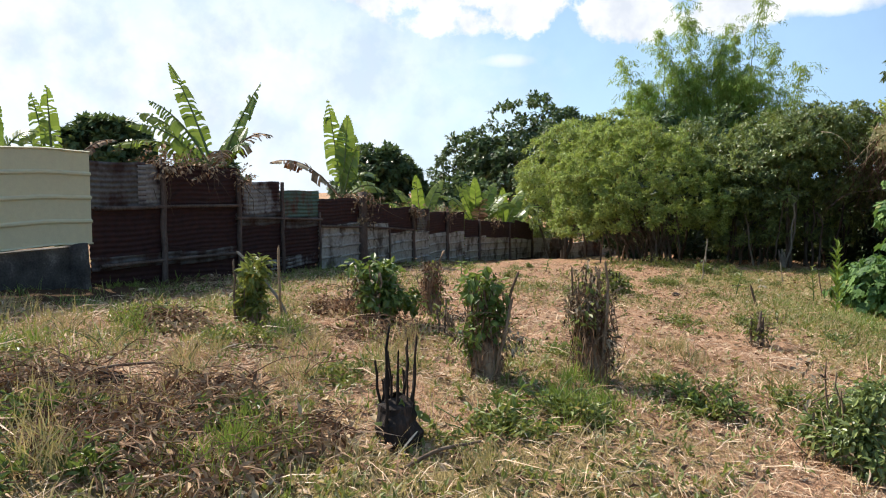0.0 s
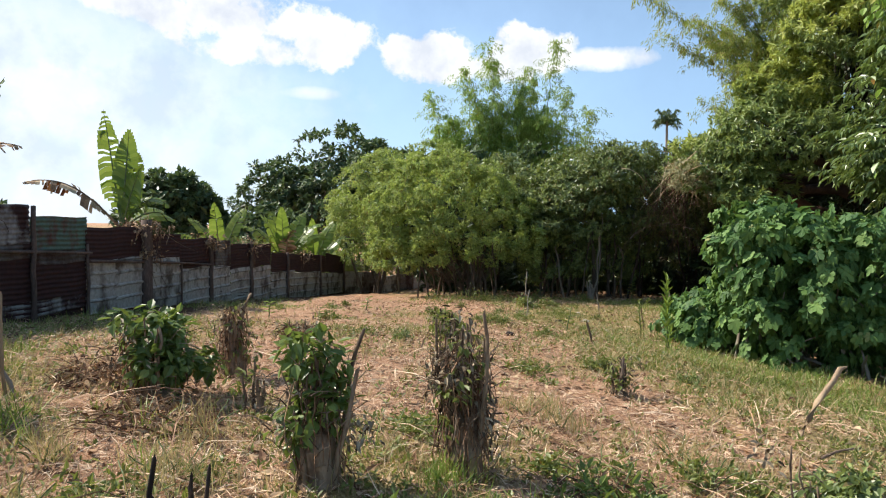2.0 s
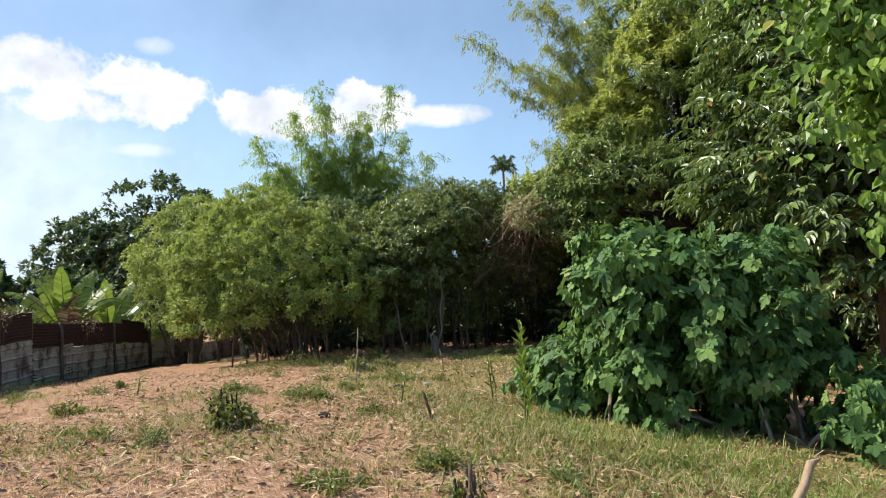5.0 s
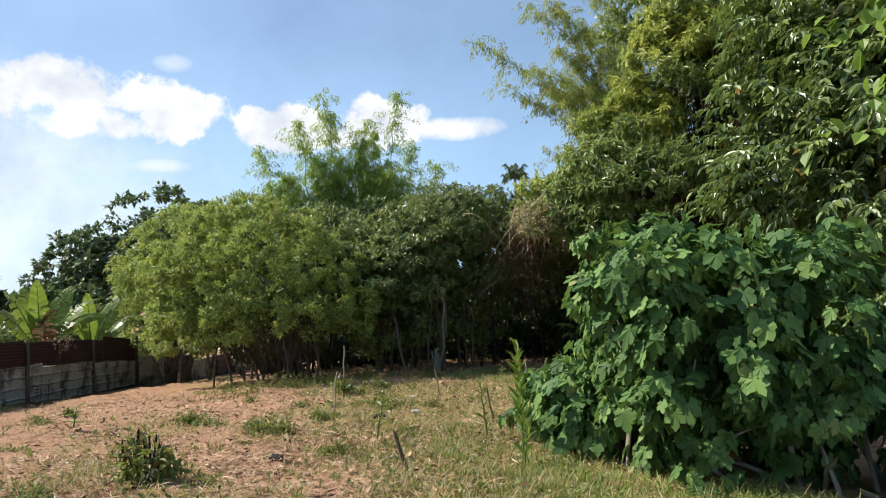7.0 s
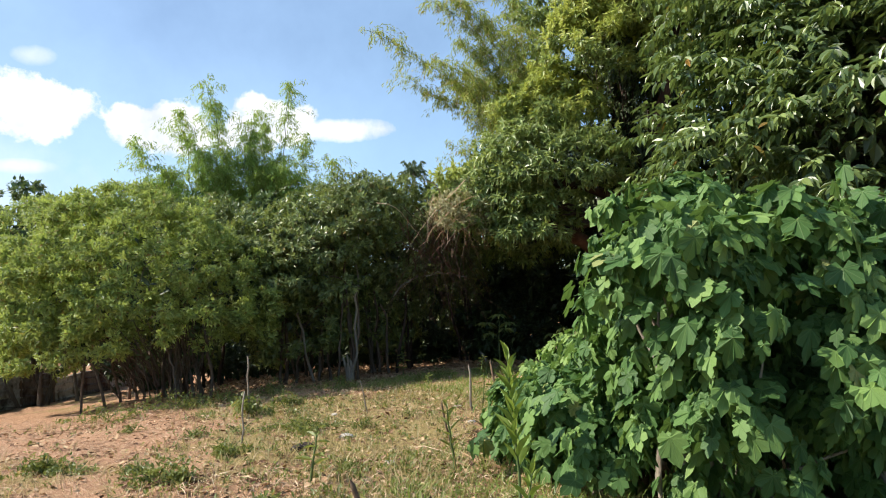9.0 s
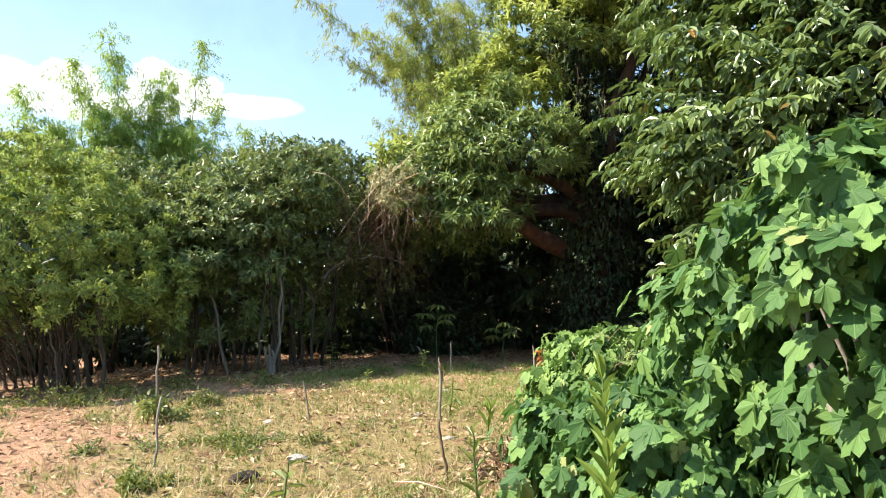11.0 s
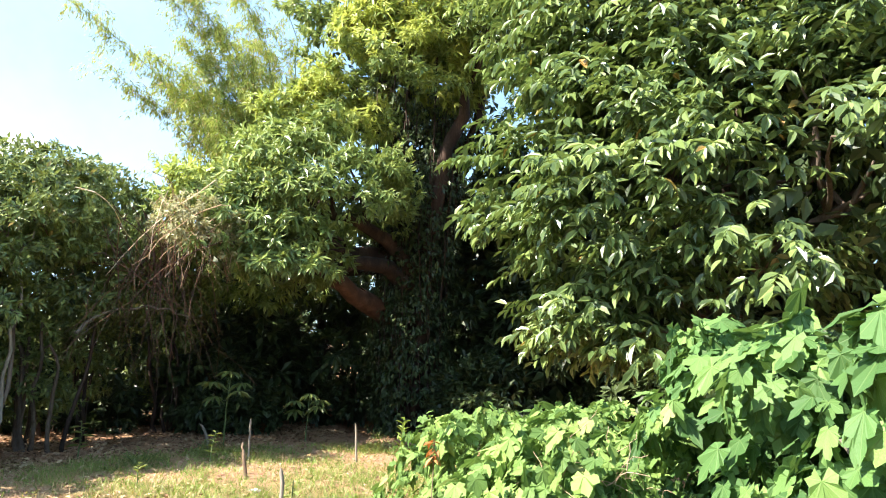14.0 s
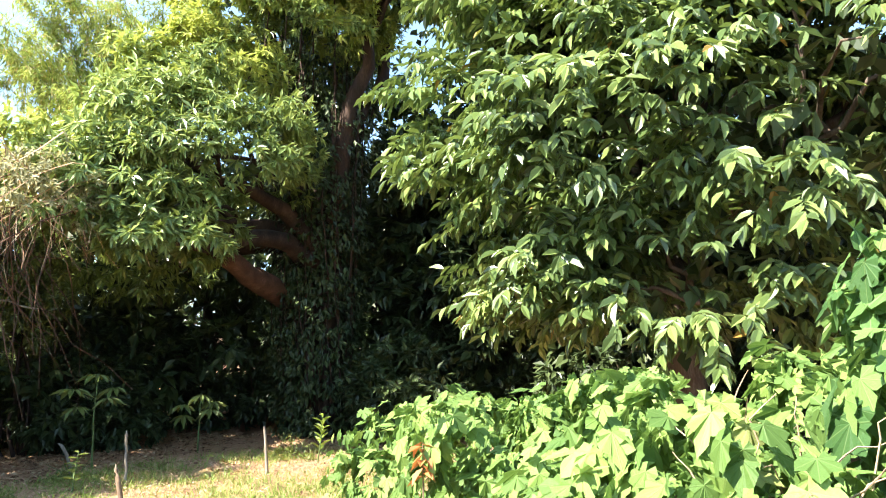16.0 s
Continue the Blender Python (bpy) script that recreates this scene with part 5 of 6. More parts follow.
stake(15.6, 22.6, 0.5, 0.03, (-0.12, 0.1), "short leaning stake in the shade", PALE_BARK)
stake(-1.83, 7.55, 0.80, 0.016, (0.02, 0.02), "thin bare upright twig", TAN)
stake(-1.75, 7.7, 0.70, 0.018, (-0.62, 0.25), "long bare branch leaning from the weeds", PALE_BARK)
stake(-1.2, 9.4, 0.5, 0.012, (0.3, 0.15), "thin grey branch leaning from the weeds", BARK)
stake(8.55, 17.2, 0.5, 0.012, (-0.08, 0.04), "thin stick in the short grass", PALE_BARK)
for x, y, a, size in ((-0.2, 3.6, 0.6, 0.5), (-2.6, 4.6, 0.3, 0.7), (3.4, 6.4, 1.8, 0.4), (0.7, 7.9, 2.3, 0.5), (4.2, 5.9, 0.1, 0.35)):
    z = gz(x, y)
    t = thing("fallen_stick", (x, y, z), "grey fallen stick lying in the straw", "stick", "fallen sticks")
    part("stick", stalk_mesh((0, 0, 0.02), (size * math.cos(a), size * math.sin(a), 0.06), 0.014, 0.008, DEAD), t)


def herb(x, y, label, tall, leaves, length, width, mat=WEED, spread=0.2, name="young_plant", upright=0.5):
    """A single stem with leaves up its length."""
    z = gz(x, y)
    t = thing(name, (x, y, z), label, "plant", "young plants")
    stem = limb((0, 0, -0.03), (rng.normal(0, 0.05), rng.normal(0, 0.05), tall), 0.014, 0.005, 0.08, 9)
    v, f = tubes([stem], 6)
    part("stem", array_mesh("stem", v, f, CULM, True), t)
    base = array_mesh("leaf", BLADE, BLADE_F, mat)
    for k in range(leaves):
        u = 0.25 + 0.75 * (k + 0.5) / leaves
        a = k * 2.4
        p = Vector([float(np.interp(u, np.linspace(0, 1, 9), stem[:, q])) for q in range(3)])
        y_ax = Vector((math.cos(a) * spread * 4, math.sin(a) * spread * 4, upright + rng.normal(0, 0.15))).normalized()
        x_ax = y_ax.cross(Vector((0, 0, 1))).normalized()
        size = length * rng.uniform(0.7, 1.1) * (1.1 - 0.4 * u)
        ob = part("leaf", base, t)
        ob.matrix_basis = Matrix.Translation(p) @ Matrix((x_ax, y_ax, x_ax.cross(y_ax))).transposed().to_4x4() @ Matrix.Diagonal((size * width / length, size, size, 1))


herb(6.6, 11.5, "upright seedling with long yellow-green leaves", 1.2, 26, 0.27, 0.075, LUSH, 0.10, upright=0.9)
herb(6.45, 11.25, "smaller upright seedling in the grass", 0.4, 10, 0.2, 0.06, LUSH, 0.12, upright=0.8)
herb(10.1, 16.2, "staked sapling with drooping green leaves", 0.55, 10, 0.20, 0.07, WEED, 0.25, upright=-0.2)
herb(5.7, 13.3, "small sapling with broad pale leaves", 0.5, 9, 0.22, 0.08, WEED, 0.25, upright=0.3)
herb(16.8, 18.9, "leafy yellow-green sapling by the stake", 0.75, 18, 0.24, 0.08, LUSH, 0.15, upright=0.5)
herb(9.2, 14.7, "young shoot of narrow yellow leaves", 0.4, 7, 0.3, 0.05, LUSH, 0.08, upright=1.0)
herb(12.9, 22.9, "small plant with a whorl of broad leaves", 0.62, 12, 0.24, 0.09, WEED, 0.3, upright=0.25)
herb(11.7, 20.0, "low pale-leaved seedling in the grass", 0.3, 9, 0.16, 0.07, WEED, 0.25)
herb(14.0, 21.0, "small leafy plant at the edge of the shade", 0.5, 12, 0.2, 0.08, WEED, 0.3)
herb(2.4, 16.0, "small broad-leaved weed in the straw", 0.3, 9, 0.18, 0.09, WEED, 0.3)
herb(0.4, 15.2, "bright yellow-green weed by the fence", 0.3, 10, 0.2, 0.1, LUSH, 0.3)
herb(6.9, 12.7, "tall narrow seedling beside the path", 0.7, 14, 0.16, 0.05, WEED, 0.15, upright=0.7)


def whorled_sapling(x, y, tall, label):
    """A bare stem with tiers of long leaves hung like umbrellas."""
    z = gz(x, y)
    t = thing("young_plant", (x, y, z), label, "plant", "young plants")
    stem = limb((0, 0, -0.04), (0.06, -0.04, tall), 0.02, 0.008, 0.06, 9)
    v, f = tubes([stem], 6)
    part("stem", array_mesh("stem", v, f, CULM, True), t)
    base = array_mesh("leaf", BLADE, BLADE_F, THICKET)
    for cx, cy, cz in ((0.05, -0.03, 1.0), (-0.28, 0.1, 0.86), (0.3, -0.12, 0.84), (0.02, -0.25, 0.74), (-0.12, 0.2, 0.66)):
        top = np.array([cx * 1.1, cy * 1.1, tall * cz])
        v, f = tubes([limb((cx * 0.1, cy * 0.1, tall * cz * 0.85), top, 0.007, 0.004, 0.1, 5)], 5)
        part("twig", array_mesh("twig", v, f, CULM, True), t)
        for k in range(9):
            a = k * 0.698 + cx * 9
            y_ax = Vector((math.cos(a), math.sin(a), -0.25 + rng.normal(0, 0.15))).normalized()
            x_ax = y_ax.cross(Vector((0, 0, 1))).normalized()
            size = rng.uniform(0.24, 0.36)
            ob = part("leaf", base, t)
            ob.matrix_basis = Matrix.Translation(Vector(top)) @ Matrix((x_ax, y_ax, x_ax.cross(y_ax))).transposed().to_4x4() @ Matrix.Diagonal((size * 0.3, size, size, 1))


whorled_sapling(16.2, 22.8, 1.55, "umbrella-leaved sapling in the shade")
whorled_sapling(18.2, 22.2, 1.1, "small umbrella-leaved sapling under the mango")


def weed_clump(x, y, r, tall, count, label, mat=WEED, leaf=(0.055, 0.026), group="weed clumps"):
    z = gz(x, y)
    t = thing("weed_clump", (x, y, z), label, "weeds", group)
    lumps = rng.normal(0, r * 0.5, (7, 2))
    xy = lumps[rng.integers(0, 7, count)] + rng.normal(0, r * 0.2, (count, 2))
    high = tall * rng.uniform(0.3, 1.2, 7)[rng.integers(0, 7, count)] * rng.random(count) * np.exp(-(xy ** 2).sum(1) / (r * r))
    p = np.concatenate([xy, (ground_z(xy[:, 0] + x, xy[:, 1] + y) - z + high + 0.015)[:, None]], 1)
    d = unit(np.concatenate([rng.normal(0, 1, (count, 2)), np.full((count, 1), 0.7)], 1))
    if leaf[1] < 0.01:
        v, f = foliage(p, d, 2, leaf[0], leaf[1], -0.5, 0.5, 0.5, GRASS_T, GRASS_F, 0.03)
    else:
        v, f = foliage(p, d, 3, leaf[0], leaf[1], 0.1, 0.7, 0.6, BLADE, BLADE_F, 0.03)
    part("foliage", array_mesh("foliage", v, f, mat), t, kind="stuff")
    for k in range(5):
        a = k * 1.26 + x
        stem = limb((0.02 * math.cos(a), 0.02 * math.sin(a), -0.03), (r * 0.7 * math.cos(a), r * 0.7 * math.sin(a), tall * 0.9), 0.006, 0.003, 0.15, 6)
        v, f = tubes([stem], 5)
        part("stem", array_mesh("stem", v, f, CULM, True), t)


for x, y, r, tall in ((4.65, 14.3, 0.34, 0.24), (7.0, 16.2, 0.34, 0.26), (5.6, 15.3, 0.25, 0.16), (5.0, 12.6, 0.25, 0.14), (3.9, 15.8, 0.3, 0.2), (8.2, 19.6, 0.35, 0.3), (6.6, 21.2, 0.7, 0.35), (5.4, 21.0, 0.6, 0.3), (7.6, 21.6, 0.7, 0.3),
                      (9.2, 22.2, 0.6, 0.35), (10.4, 21.8, 0.4, 0.3), (2.0, 4.9, 0.3, 0.15), (0.9, 4.6, 0.35, 0.16), (2.1, 5.6, 0.4, 0.2), (2.9, 5.5, 0.3, 0.16), (0.2, 4.3, 0.4, 0.14), (-1.7, 6.0, 0.4, 0.2), (-2.9, 6.6, 0.4, 0.22),
                      (3.3, 9.3, 0.35, 0.14), (4.4, 9.6, 0.3, 0.14), (1.4, 14.5, 0.3, 0.2), (13.0, 21.5, 0.5, 0.3), (17.6, 19.8, 0.5, 0.4), (15.0, 22.0, 0.5, 0.3), (-0.6, 5.4, 0.4, 0.14), (-3.4, 4.9, 0.4, 0.2), (1.0, 6.6, 0.4, 0.14)):
    weed_clump(x, y, r, tall, int(130 + 160 * r), "low clump of leafy green weeds in the straw")


for k in range(26):
    x, y = rng.uniform(-4.2, -0.3), rng.uniform(3.0, 6.8)
    weed_clump(x, y, rng.uniform(0.2, 0.42), rng.uniform(0.1, 0.22), int(rng.uniform(60, 130)), "straggling narrow-leaved weeds among the cut straw", GRASS if k % 3 else LUSH, (0.15, 0.006), "straggling weeds")
for k in range(9):
    x, y = rng.uniform(-0.2, 3.2), rng.uniform(3.2, 7.2)
    weed_clump(x, y, rng.uniform(0.16, 0.32), rng.uniform(0.08, 0.16), int(rng.uniform(50, 100)), "straggling narrow-leaved weeds among the cut straw", GRASS if k % 3 else LUSH, (0.14, 0.006), "straggling weeds")

for x, y, r, tall in ((-1.7, 3.2, 0.3, 0.2), (-2.3, 3.9, 0.35, 0.22), (-1.3, 4.1, 0.25, 0.16), (1.9, 5.0, 0.4, 0.24), (0.75, 4.7, 0.35, 0.2)):
    weed_clump(x, y, r, tall, int(220 * r), "dark leafy weeds among heaps of cut stalks", VINE, (0.075, 0.03), "weeds in the stalk heaps")
for k in range(34):
    x, y = rng.uniform(0.5, 9.5), rng.uniform(8.5, 19.5)
    if not (6.6 < x and y < 14.0):
        weed_clump(x, y, rng.uniform(0.12, 0.3), rng.uniform(0.06, 0.16), int(rng.uniform(30, 80)), "small ragged tuft of weeds in the mown lot", WEED if k % 3 else THICKET, (0.05, 0.022), "scattered weeds")

# rubbish and stones
def slab(x, y, size, mat, name, label, category):
    z = gz(x, y)
    bm = bmesh.new()
    bmesh.ops.create_icosphere(bm, subdivisions=2, radius=1)
    for v in bm.verts:
        k = 1 + 0.25 * noise.noise(v.co * 1.7 + Vector((x, y, 0)))
        v.co = Vector((v.co.x * size[0], v.co.y * size[1], v.co.z * size[2])) * k
    me = bpy.data.meshes.new(name)
    bm.to_mesh(me)
    bm.free()
    me.materials.append(mat)
    ob = new(name, me)
    ob.matrix_world = pose(x, y, z + size[2] * 0.5, 0, 0, rng.uniform(0, 180))
    tagged(ob, label, category)


STONE = rough_material("pale_stone", [(0.3, (0.30, 0.27, 0.23)), (0.6, (0.52, 0.49, 0.44)), (0.75, (0.62, 0.6, 0.55))], 6.0, 50.0)
slab(6.33, 14.85, (0.16, 0.10, 0.05), CHAR, "charred_log", "charred chunk of wood lying in the grass", "log")
slab(4.3, 12.6, (0.09, 0.06, 0.045), CHAR, "charred_log", "charred chunk of wood lying in the grass", "log")
slab(-2.3, 4.6, (0.13, 0.1, 0.09), CHAR, "charred_log", "dark burnt clod half hidden in weeds", "log")
for x, y, q in ((7.15, 15.33, 0.07), (9.96, 16.67, 0.05), (6.6, 13.4, 0.04), (9.0, 15.1, 0.05), (8.1, 17.5, 0.05), (12.2, 18.4, 0.06), (5.4, 12.1, 0.04)):
    slab(x, y, (q * 1.4, q, q * 0.5), STONE, "stone", "small pale stone in the short grass", "stone")


# dead brush at the foot of the shrub
def brush_pile(x, y, r, tall, count, label, mat=DEAD):
    z = gz(x, y)
    t = thing("brush_pile", (x, y, z), label, "brush pile")
    paths = []
    for k in range(count):
        d = ball(1)[0]
        s = np.array([rng.normal(0, r * 0.4), rng.normal(0, r * 0.4), rng.uniform(0.02, tall)])
        paths.append(limb(s, s + d * np.array([r, r, tall * 0.5]) * rng.uniform(0.3, 0.9) + [0, 0, 0.03], 0.0042, 0.0018, 0.28, 6))
    for p in paths:
        p[:, 2] = np.maximum(p[:, 2], -0.02)
    v, f = tubes(paths, 4)
    part("twig_tangle", array_mesh("twig_tangle", v, f, mat), t, kind="stuff")
    d = ball(160)
    v, f = foliage(np.abs(d) * [0, 0, tall * 0.8] + d * [r * 0.7, r * 0.7, 0], unit(d), 3, 0.08, 0.03, 0.3, 0.6, 0.8, BLADE, BLADE_F, 0.06)
    part("foliage", array_mesh("foliage", v, f, DRY_LEAF), t, "curled dry leaves", "stuff")


brush_pile(8.2, 13.45, 0.55, 0.25, 90, "heap of pale dry twigs at the foot of the shrub")
brush_pile(9.4, 13.2, 0.42, 1.0, 240, "dead vines and dry twigs tangled in the shrub", TAN)

x, y = 10.44, 14.93
t = thing("withered_sprig", (x, y, gz(x, y)), "sprig of withered orange leaves in the low shrub", "plant")
part("stem", stalk_mesh((0, 0, -0.05), (0.04, -0.03, 1.0), 0.008, 0.004, DEAD), t)
ORANGE = leaf_material("withered_leaf", (0.30, 0.10, 0.03), (0.48, 0.18, 0.06), (0.6, 0.3, 0.1), 0.6, 0.2)
withered = array_mesh("leaf", BLADE, BLADE_F, ORANGE)
for k in range(14):
    ob = part("leaf", withered, t)
    ob.matrix_basis = pose(0.03, -0.03, 0.82 + 0.015 * k, 25 * math.sin(k * 1.3) - 20, 0, k * 137) @ Matrix.Diagonal((0.055, 0.12, 0.12, 1))

for x, y, r, tall, count in ((-1.9, 3.6, 0.6, 0.16, 130), (-1.2, 3.2, 0.5, 0.12, 90), (-2.5, 4.2, 0.6, 0.2, 150), (-1.6, 4.4, 0.6, 0.16, 120), (-0.9, 3.9, 0.45, 0.1, 80), (-0.7, 6.9, 0.6, 0.14, 90), (-2.6, 6.4, 0.5, 0.14, 60), (1.95, 5.15, 0.4, 0.14, 70), (-1.3, 8.4, 0.5, 0.12, 60)):
    brush_pile(x, y, r, tall, count, "flattened heap of brown cut stalks and dry leaves", STRAW_BROWN)

def dry_climber(y, z, r, count):
    """Withered creeper bunched on top of the fence."""
    p = fence_at(y, z, 0.06)
    t = thing("dry_climber", p, "withered brown creeper bunched on top of the fence", "climber", "dry climbers")
    q = rng.normal(0, 1, (count, 3)) * [r, r * 0.6, r * 0.5] + [0, 0, -0.05]
    v, f = foliage(q, unit(q + [0.1, -0.1, 0.2]), 4, 0.09, 0.04, 0.6, 0.5, 0.7, SMALL, SMALL_F, 0.05)
    part("foliage", array_mesh("foliage", v, f, DRY_LEAF), t, kind="stuff")
    v, f = tubes([limb((rng.normal(0, r), 0, 0), (rng.normal(0, r * 1.5), rng.normal(0, r), -rng.uniform(0.2, 0.9)), 0.007, 0.003, 0.3, 8) for k in range(12)], 4)
    part("vine_tangle", array_mesh("vine_tangle", v, f, DEAD), t, kind="stuff")


for y, z, r, count in ((10.7, 1.9, 0.28, 110), (11.5, 1.9, 0.2, 40), (12.3, 1.7, 0.15, 40), (16.5, 1.3, 0.22, 110), (16.5, 0.8, 0.15, 60), (19.2, 0.95, 0.2, 70), (21.7, 0.8, 0.25, 60), (26.3, 0.3, 0.2, 40)):
    dry_climber(y, z, r, count)

DRY_VINE = leaf_material("yellowing_vine_leaf", (0.16, 0.15, 0.07), (0.32, 0.30, 0.14), (0.52, 0.48, 0.26), 0.5, 0.3)

# hanging dead vines and the vine curtain
b = np.array([14.6, 23.5, gz(14.6, 23.5)])
t = thing("dead_vines", b, "curtain of reddish dead vines hanging from the trees", "climber")
paths = [limb((14.6 + rng.normal(0, 0.9), 23.4 + rng.normal(0, 0.6), rng.uniform(2.2, 3.4)), (14.6 + rng.normal(0, 0.9), 23.2 + rng.normal(0, 0.5), rng.uniform(-0.6, 1.6)), 0.010, 0.005, 0.16, 10) for k in range(55)]
v, f = tubes(paths, 4)
part("vine_tangle", array_mesh("vine_tangle", local(v, b), f, RED_BARK), t, kind="stuff")
paths = [limb((15.2 + rng.normal(0, 0.7), 22.8 + rng.normal(0, 0.3), 3.5 + rng.normal(0, 0.3)), (14.9 + rng.normal(0, 0.8), 22.5 + rng.normal(0, 0.3), rng.uniform(1.6, 3.0)), 0.010, 0.004, 0.2, 8) for k in range(70)]
v, f = tubes(paths, 4)
part("vine_tangle", array_mesh("vine_tangle", local(v, b), f, STRAW), t, "pale dry vine tops", kind="stuff")
p, o = shelves([((15.2, 22.9, 3.1), (1.1, 0.8, 0.8), 60)], 0.3, 9, -0.6, 0.6)
v, f = whorls(p, o, 7, 0.13, 0.05, 0.6)
part("foliage", array_mesh("foliage", local(v, b), f, DRY_VINE), t, "pale yellowing vine leaves", "stuff")
for a, c in (((13.6, 24.2, 0.9), (15.9, 23.7, 1.3)), ((11.7, 23.6, -1.3), (12.1, 23.4, 2.6)), ((10.9, 24.0, -1.3), (10.3, 23.8, 2.4))):
    q = thing("bare_limb", a, "bare pale limb in front of the dark thicket", "branch", "bare limbs")
    v, f = tubes([limb(a, c, 0.035, 0.015, 0.3, 12)], 7)
    part("limb", array_mesh("limb", local(v, a), f, PALE_BARK, True), q)

b = np.array([10.6, 8.6, gz(10.6, 8.6)])
t = thing("vine_curtain", b, "bright-green climber hanging like a curtain from high branches", "climber")
paths = [limb((9.6 + rng.normal(0, 0.45), 8.75 + rng.normal(0, 0.4), 5.0 + rng.normal(0, 0.4)), (9.7 + rng.normal(0, 0.4), 8.7 + rng.normal(0, 0.4), rng.uniform(2.4, 3.6)), 0.012, 0.004, 0.05, 12) for k in range(22)]
paths += [limb((9.9, 8.55, 4.6), (9.95, 8.6 + 0.1 * k, 0.7 + 0.5 * k), 0.012, 0.004, 0.04, 14) for k in range(3)]
paths.append(limb((17.0, 8.8, 4.2), (9.4, 8.8, 5.3), 0.09, 0.03, 0.1, 12))
v, f = tubes(paths, 5)
part("vine_tangle", array_mesh("vine_tangle", local(v, b), f, BARK), t, kind="stuff")
pts = np.repeat(np.concatenate([q[:, :3] for q in paths[:-1]]), 4, 0)
pts = pts + rng.normal(0, 0.13, pts.shape)
v, f = foliage(pts, unit(ball(len(pts)) + [-0.8, -0.2, 0]), 2, 0.16, 0.13, 0.8, 0.5, 0.6, BLADE, BLADE_F, 0.08)
part("foliage", array_mesh("foliage", local(v, b), f, LOBED), t, kind="stuff")


# ---- ground cover: blades, straw, weeds and litter ----
def scatter(regions, want):
    """Places in the plan: (x0, x1, y0, y1, count) thinned by want(x, y)."""
    out = []
    for x0, x1, y0, y1, count in regions:
        x, y = rng.uniform(x0, x1, count * 3), rng.uniform(y0, y1, count * 3)
        keep = rng.random(count * 3) < want(x, y)
        out.append(np.stack([x[keep][:count], y[keep][:count]], 1))
    xy = np.concatenate(out)
    xy = xy[xy[:, 0] > 0.398 * xy[:, 1] - 8.45]
    return np.concatenate([xy, ground_z(xy[:, 0], xy[:, 1])[:, None]], 1)


def tufts(places, blades, length, width, mat, name, label, flop=0.5, radius=0.06):
    k = np.repeat(np.arange(len(places)), blades)
    m = len(k)
    d = rng.normal(0, 1, (m, 2))
    p = places[k] + np.concatenate([d * radius, np.full((m, 1), -0.01)], 1)
    axis = np.concatenate([d * flop * 0.6 + rng.normal(0, flop * 0.4, (m, 2)), np.ones((m, 1))], 1)
    size = length * rng.uniform(0.4, 1.25, m) * rng.uniform(0.6, 1.3, len(places))[k]
    v, f = spread_template(GRASS_T, GRASS_F, p, axis, np.concatenate([d, np.zeros((m, 1))], 1) + ball(m) * 0.3, size, np.full(m, width) * rng.uniform(0.7, 1.3, m))
    tagged(new(name, array_mesh(name, v, f, mat)), label, "grass", kind="stuff")


NEAR, MID, FAR = (-4.8, 6.5, 2.2, 7.5), (-4, 8, 7.5, 14), (-1, 17, 12, 23)
tufts(scatter([(*NEAR, 2000), (*MID, 2300), (*FAR, 2900)], lambda x, y: greenness(x, y) ** 1.3), 6, 0.15, 0.008, GRASS, "grass", "patchy tufts of short drying grass", 0.7)
tufts(scatter([(5.9, 7.9, 5.8, 12.6, 1000), (-5.5, -2.2, 4, 10, 200), (-4.6, -1.6, 9.5, 17, 420), (-1.6, 1.2, 17, 24, 200), (11, 18.5, 16.5, 22.4, 1400)], lambda x, y: np.clip(greenness(x, y) * 1.4, 0, 1)), 10, 0.15, 0.008, LUSH, "lush_grass", "lush green grass at the foot of the shrub", 0.95, 0.06)
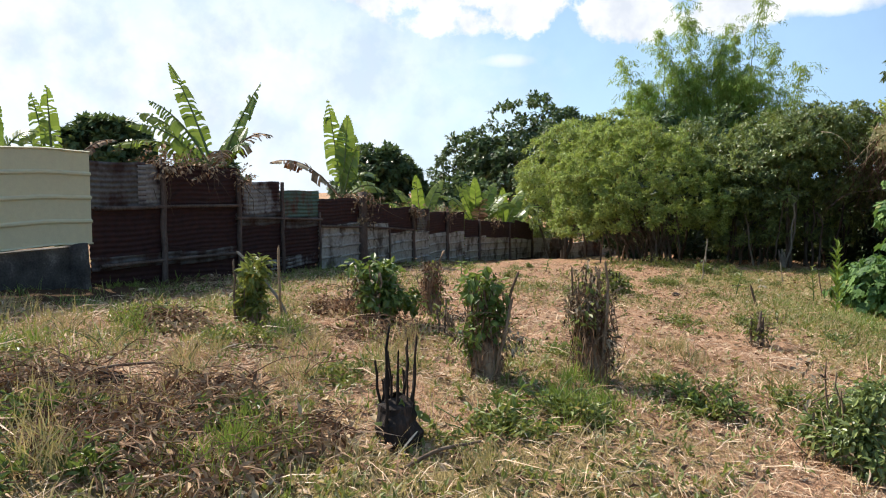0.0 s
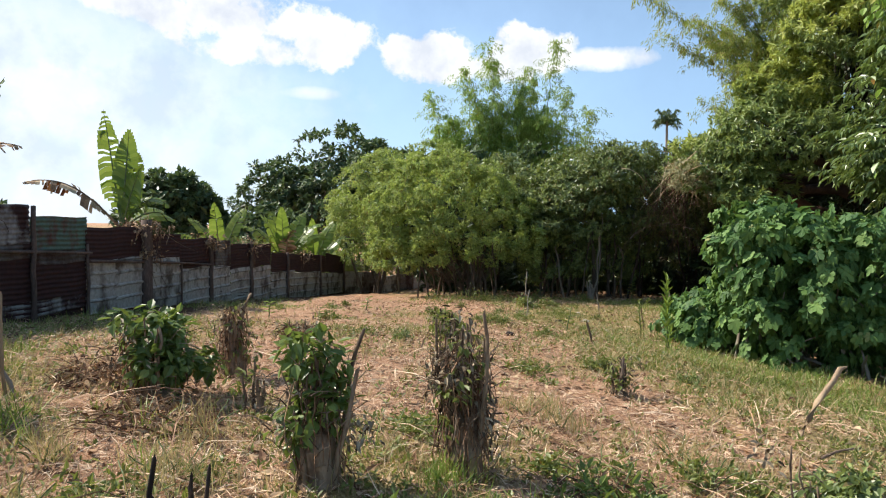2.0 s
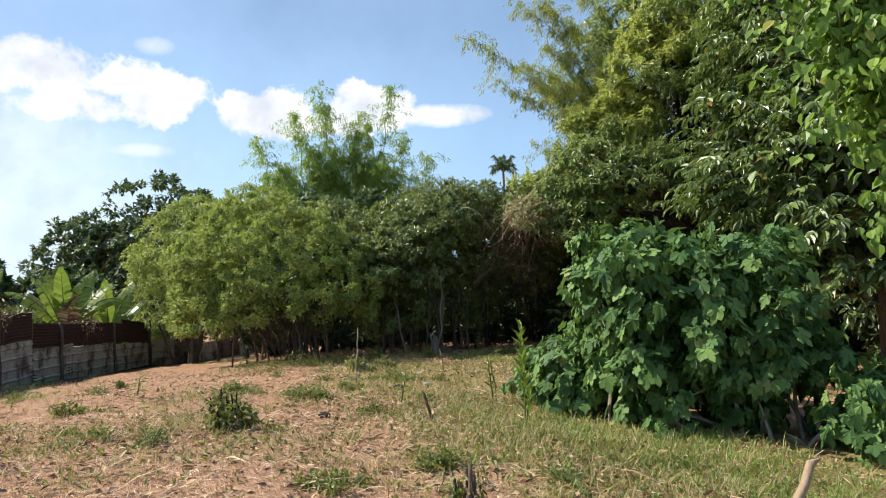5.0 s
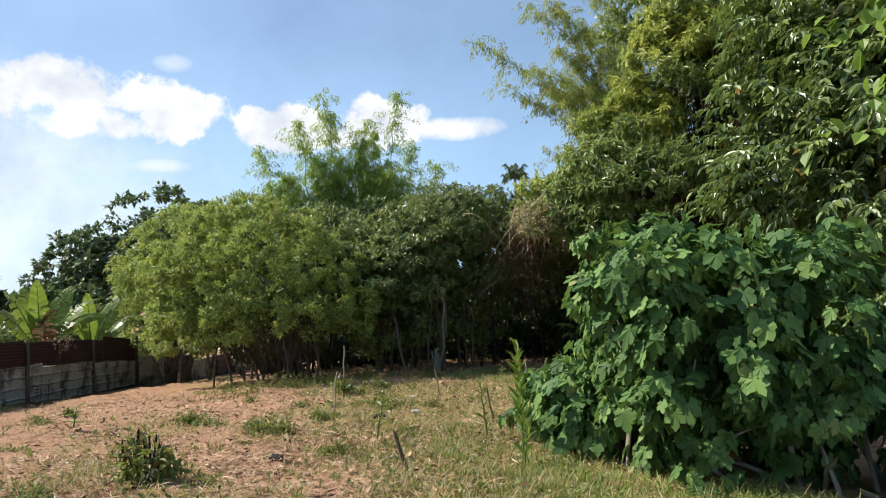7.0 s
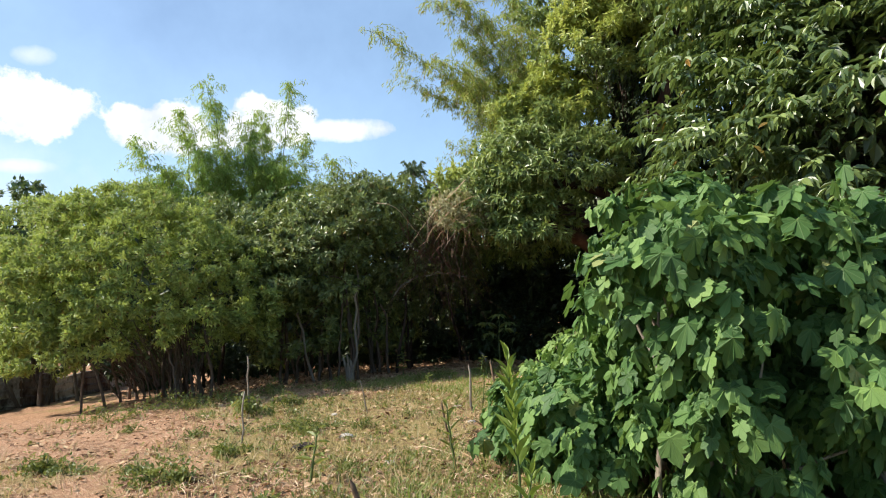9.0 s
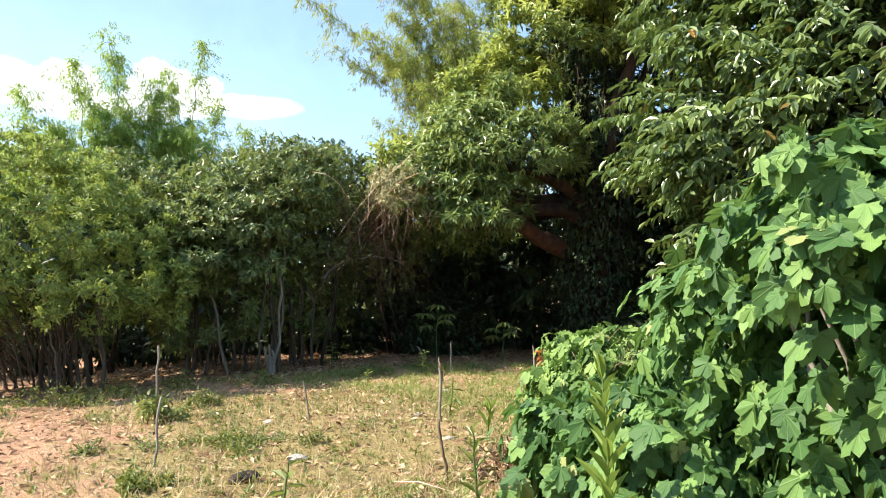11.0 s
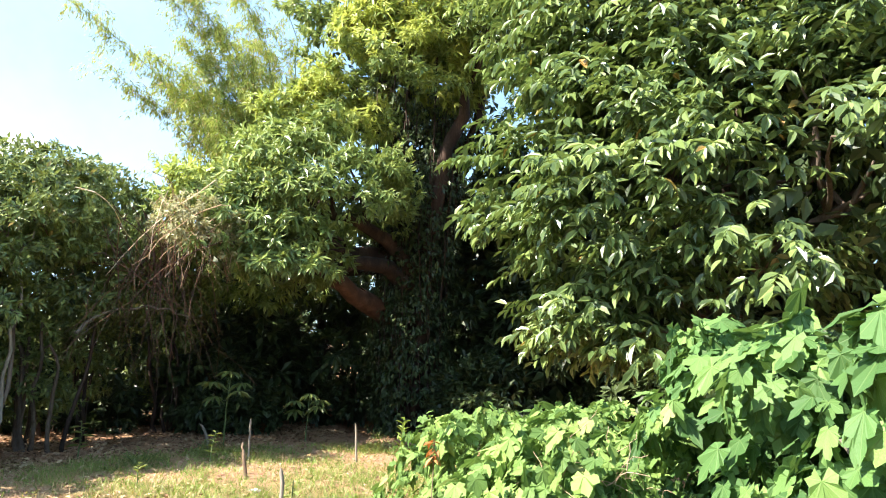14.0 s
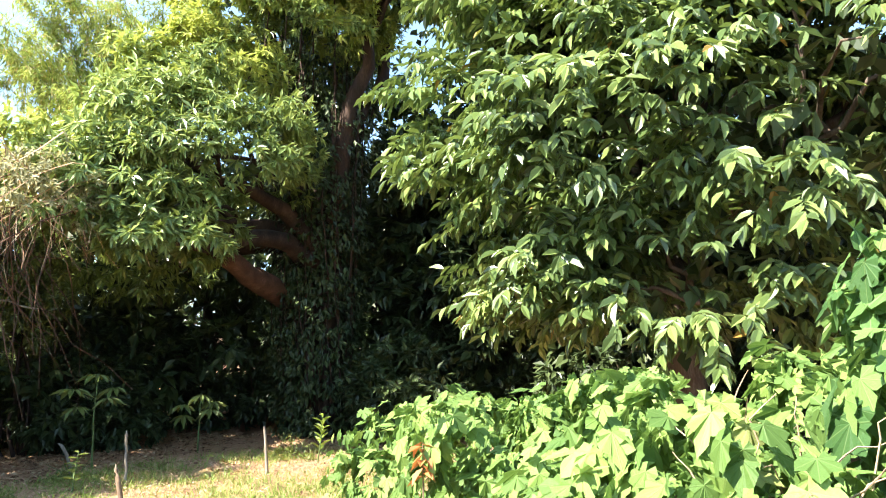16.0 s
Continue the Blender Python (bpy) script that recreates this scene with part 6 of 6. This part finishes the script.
tufts(scatter([(*NEAR, 34), (*MID, 30)], lambda x, y: greenness(x, y)), 22, 0.19, 0.009, LUSH, "grass_tussock", "bright green tussocks in the straw", 0.6, 0.05)


def litter(places, length, width, mat, name, label, lift=0.05, tilt=0.25):
    m = len(places)
    a = rng.uniform(0, 6.28, m)
    axis = np.stack([np.cos(a), np.sin(a), rng.normal(0, tilt, m)], 1)
    size = length * rng.uniform(0.4, 1.3, m)
    p = places + np.stack([np.zeros(m), np.zeros(m), rng.uniform(0.0, lift, m)], 1) - axis * (size * 0.5)[:, None] * [1, 1, 0]
    v, f = spread_template(SMALL, SMALL_F, p, axis, ball(m) * 0.6 + [0, 0, 1], size, np.full(m, width) * rng.uniform(0.6, 1.5, m))
    tagged(new(name, array_mesh(name, v, f, mat)), label, "ground litter", kind="stuff")


litter(scatter([(*NEAR, 46000), (*MID, 28000), (*FAR, 16000)], lambda x, y: 1.05 - 0.75 * greenness(x, y)), 0.14, 0.0055, STRAW, "straw_litter", "cut straw and dry grass lying over the lot", 0.04, 0.3)
litter(scatter([(*NEAR, 900), (*MID, 500)], lambda x, y: 1.0 - 0.6 * greenness(x, y)), 0.5, 0.009, STRAW, "dry_stalk_litter", "long dry stalks scattered over the straw", 0.09, 0.2)
sprigs = scatter([(*NEAR, 3000), (*MID, 3600), (*FAR, 2600)], lambda x, y: 0.03 + 0.97 * greenness(x, y) ** 1.8) + np.array([0, 0, 0.015])
ways = unit(np.concatenate([rng.normal(0, 0.8, (len(sprigs), 2)), np.ones((len(sprigs), 1))], 1))
v, f = foliage(sprigs, ways, 6, 0.06, 0.024, -0.15, 0.5, 0.8, SMALL, SMALL_F, 0.03)
tagged(new("weed_leaf_cover", array_mesh("weed_leaf_cover", v, f, WEED)), "small green weed sprigs close to the ground", "weeds", kind="stuff")
litter(scatter([(8, 22, 22.5, 29, 12000), (14, 22, 14, 22.5, 1800), (*MID, 5000), (*NEAR, 3500), (2, 12, 12, 21, 4000)], lambda x, y: np.ones_like(x)), 0.10, 0.045, DRY_LEAF, "leaf_litter", "brown fallen leaves on the ground", 0.03, 0.3)
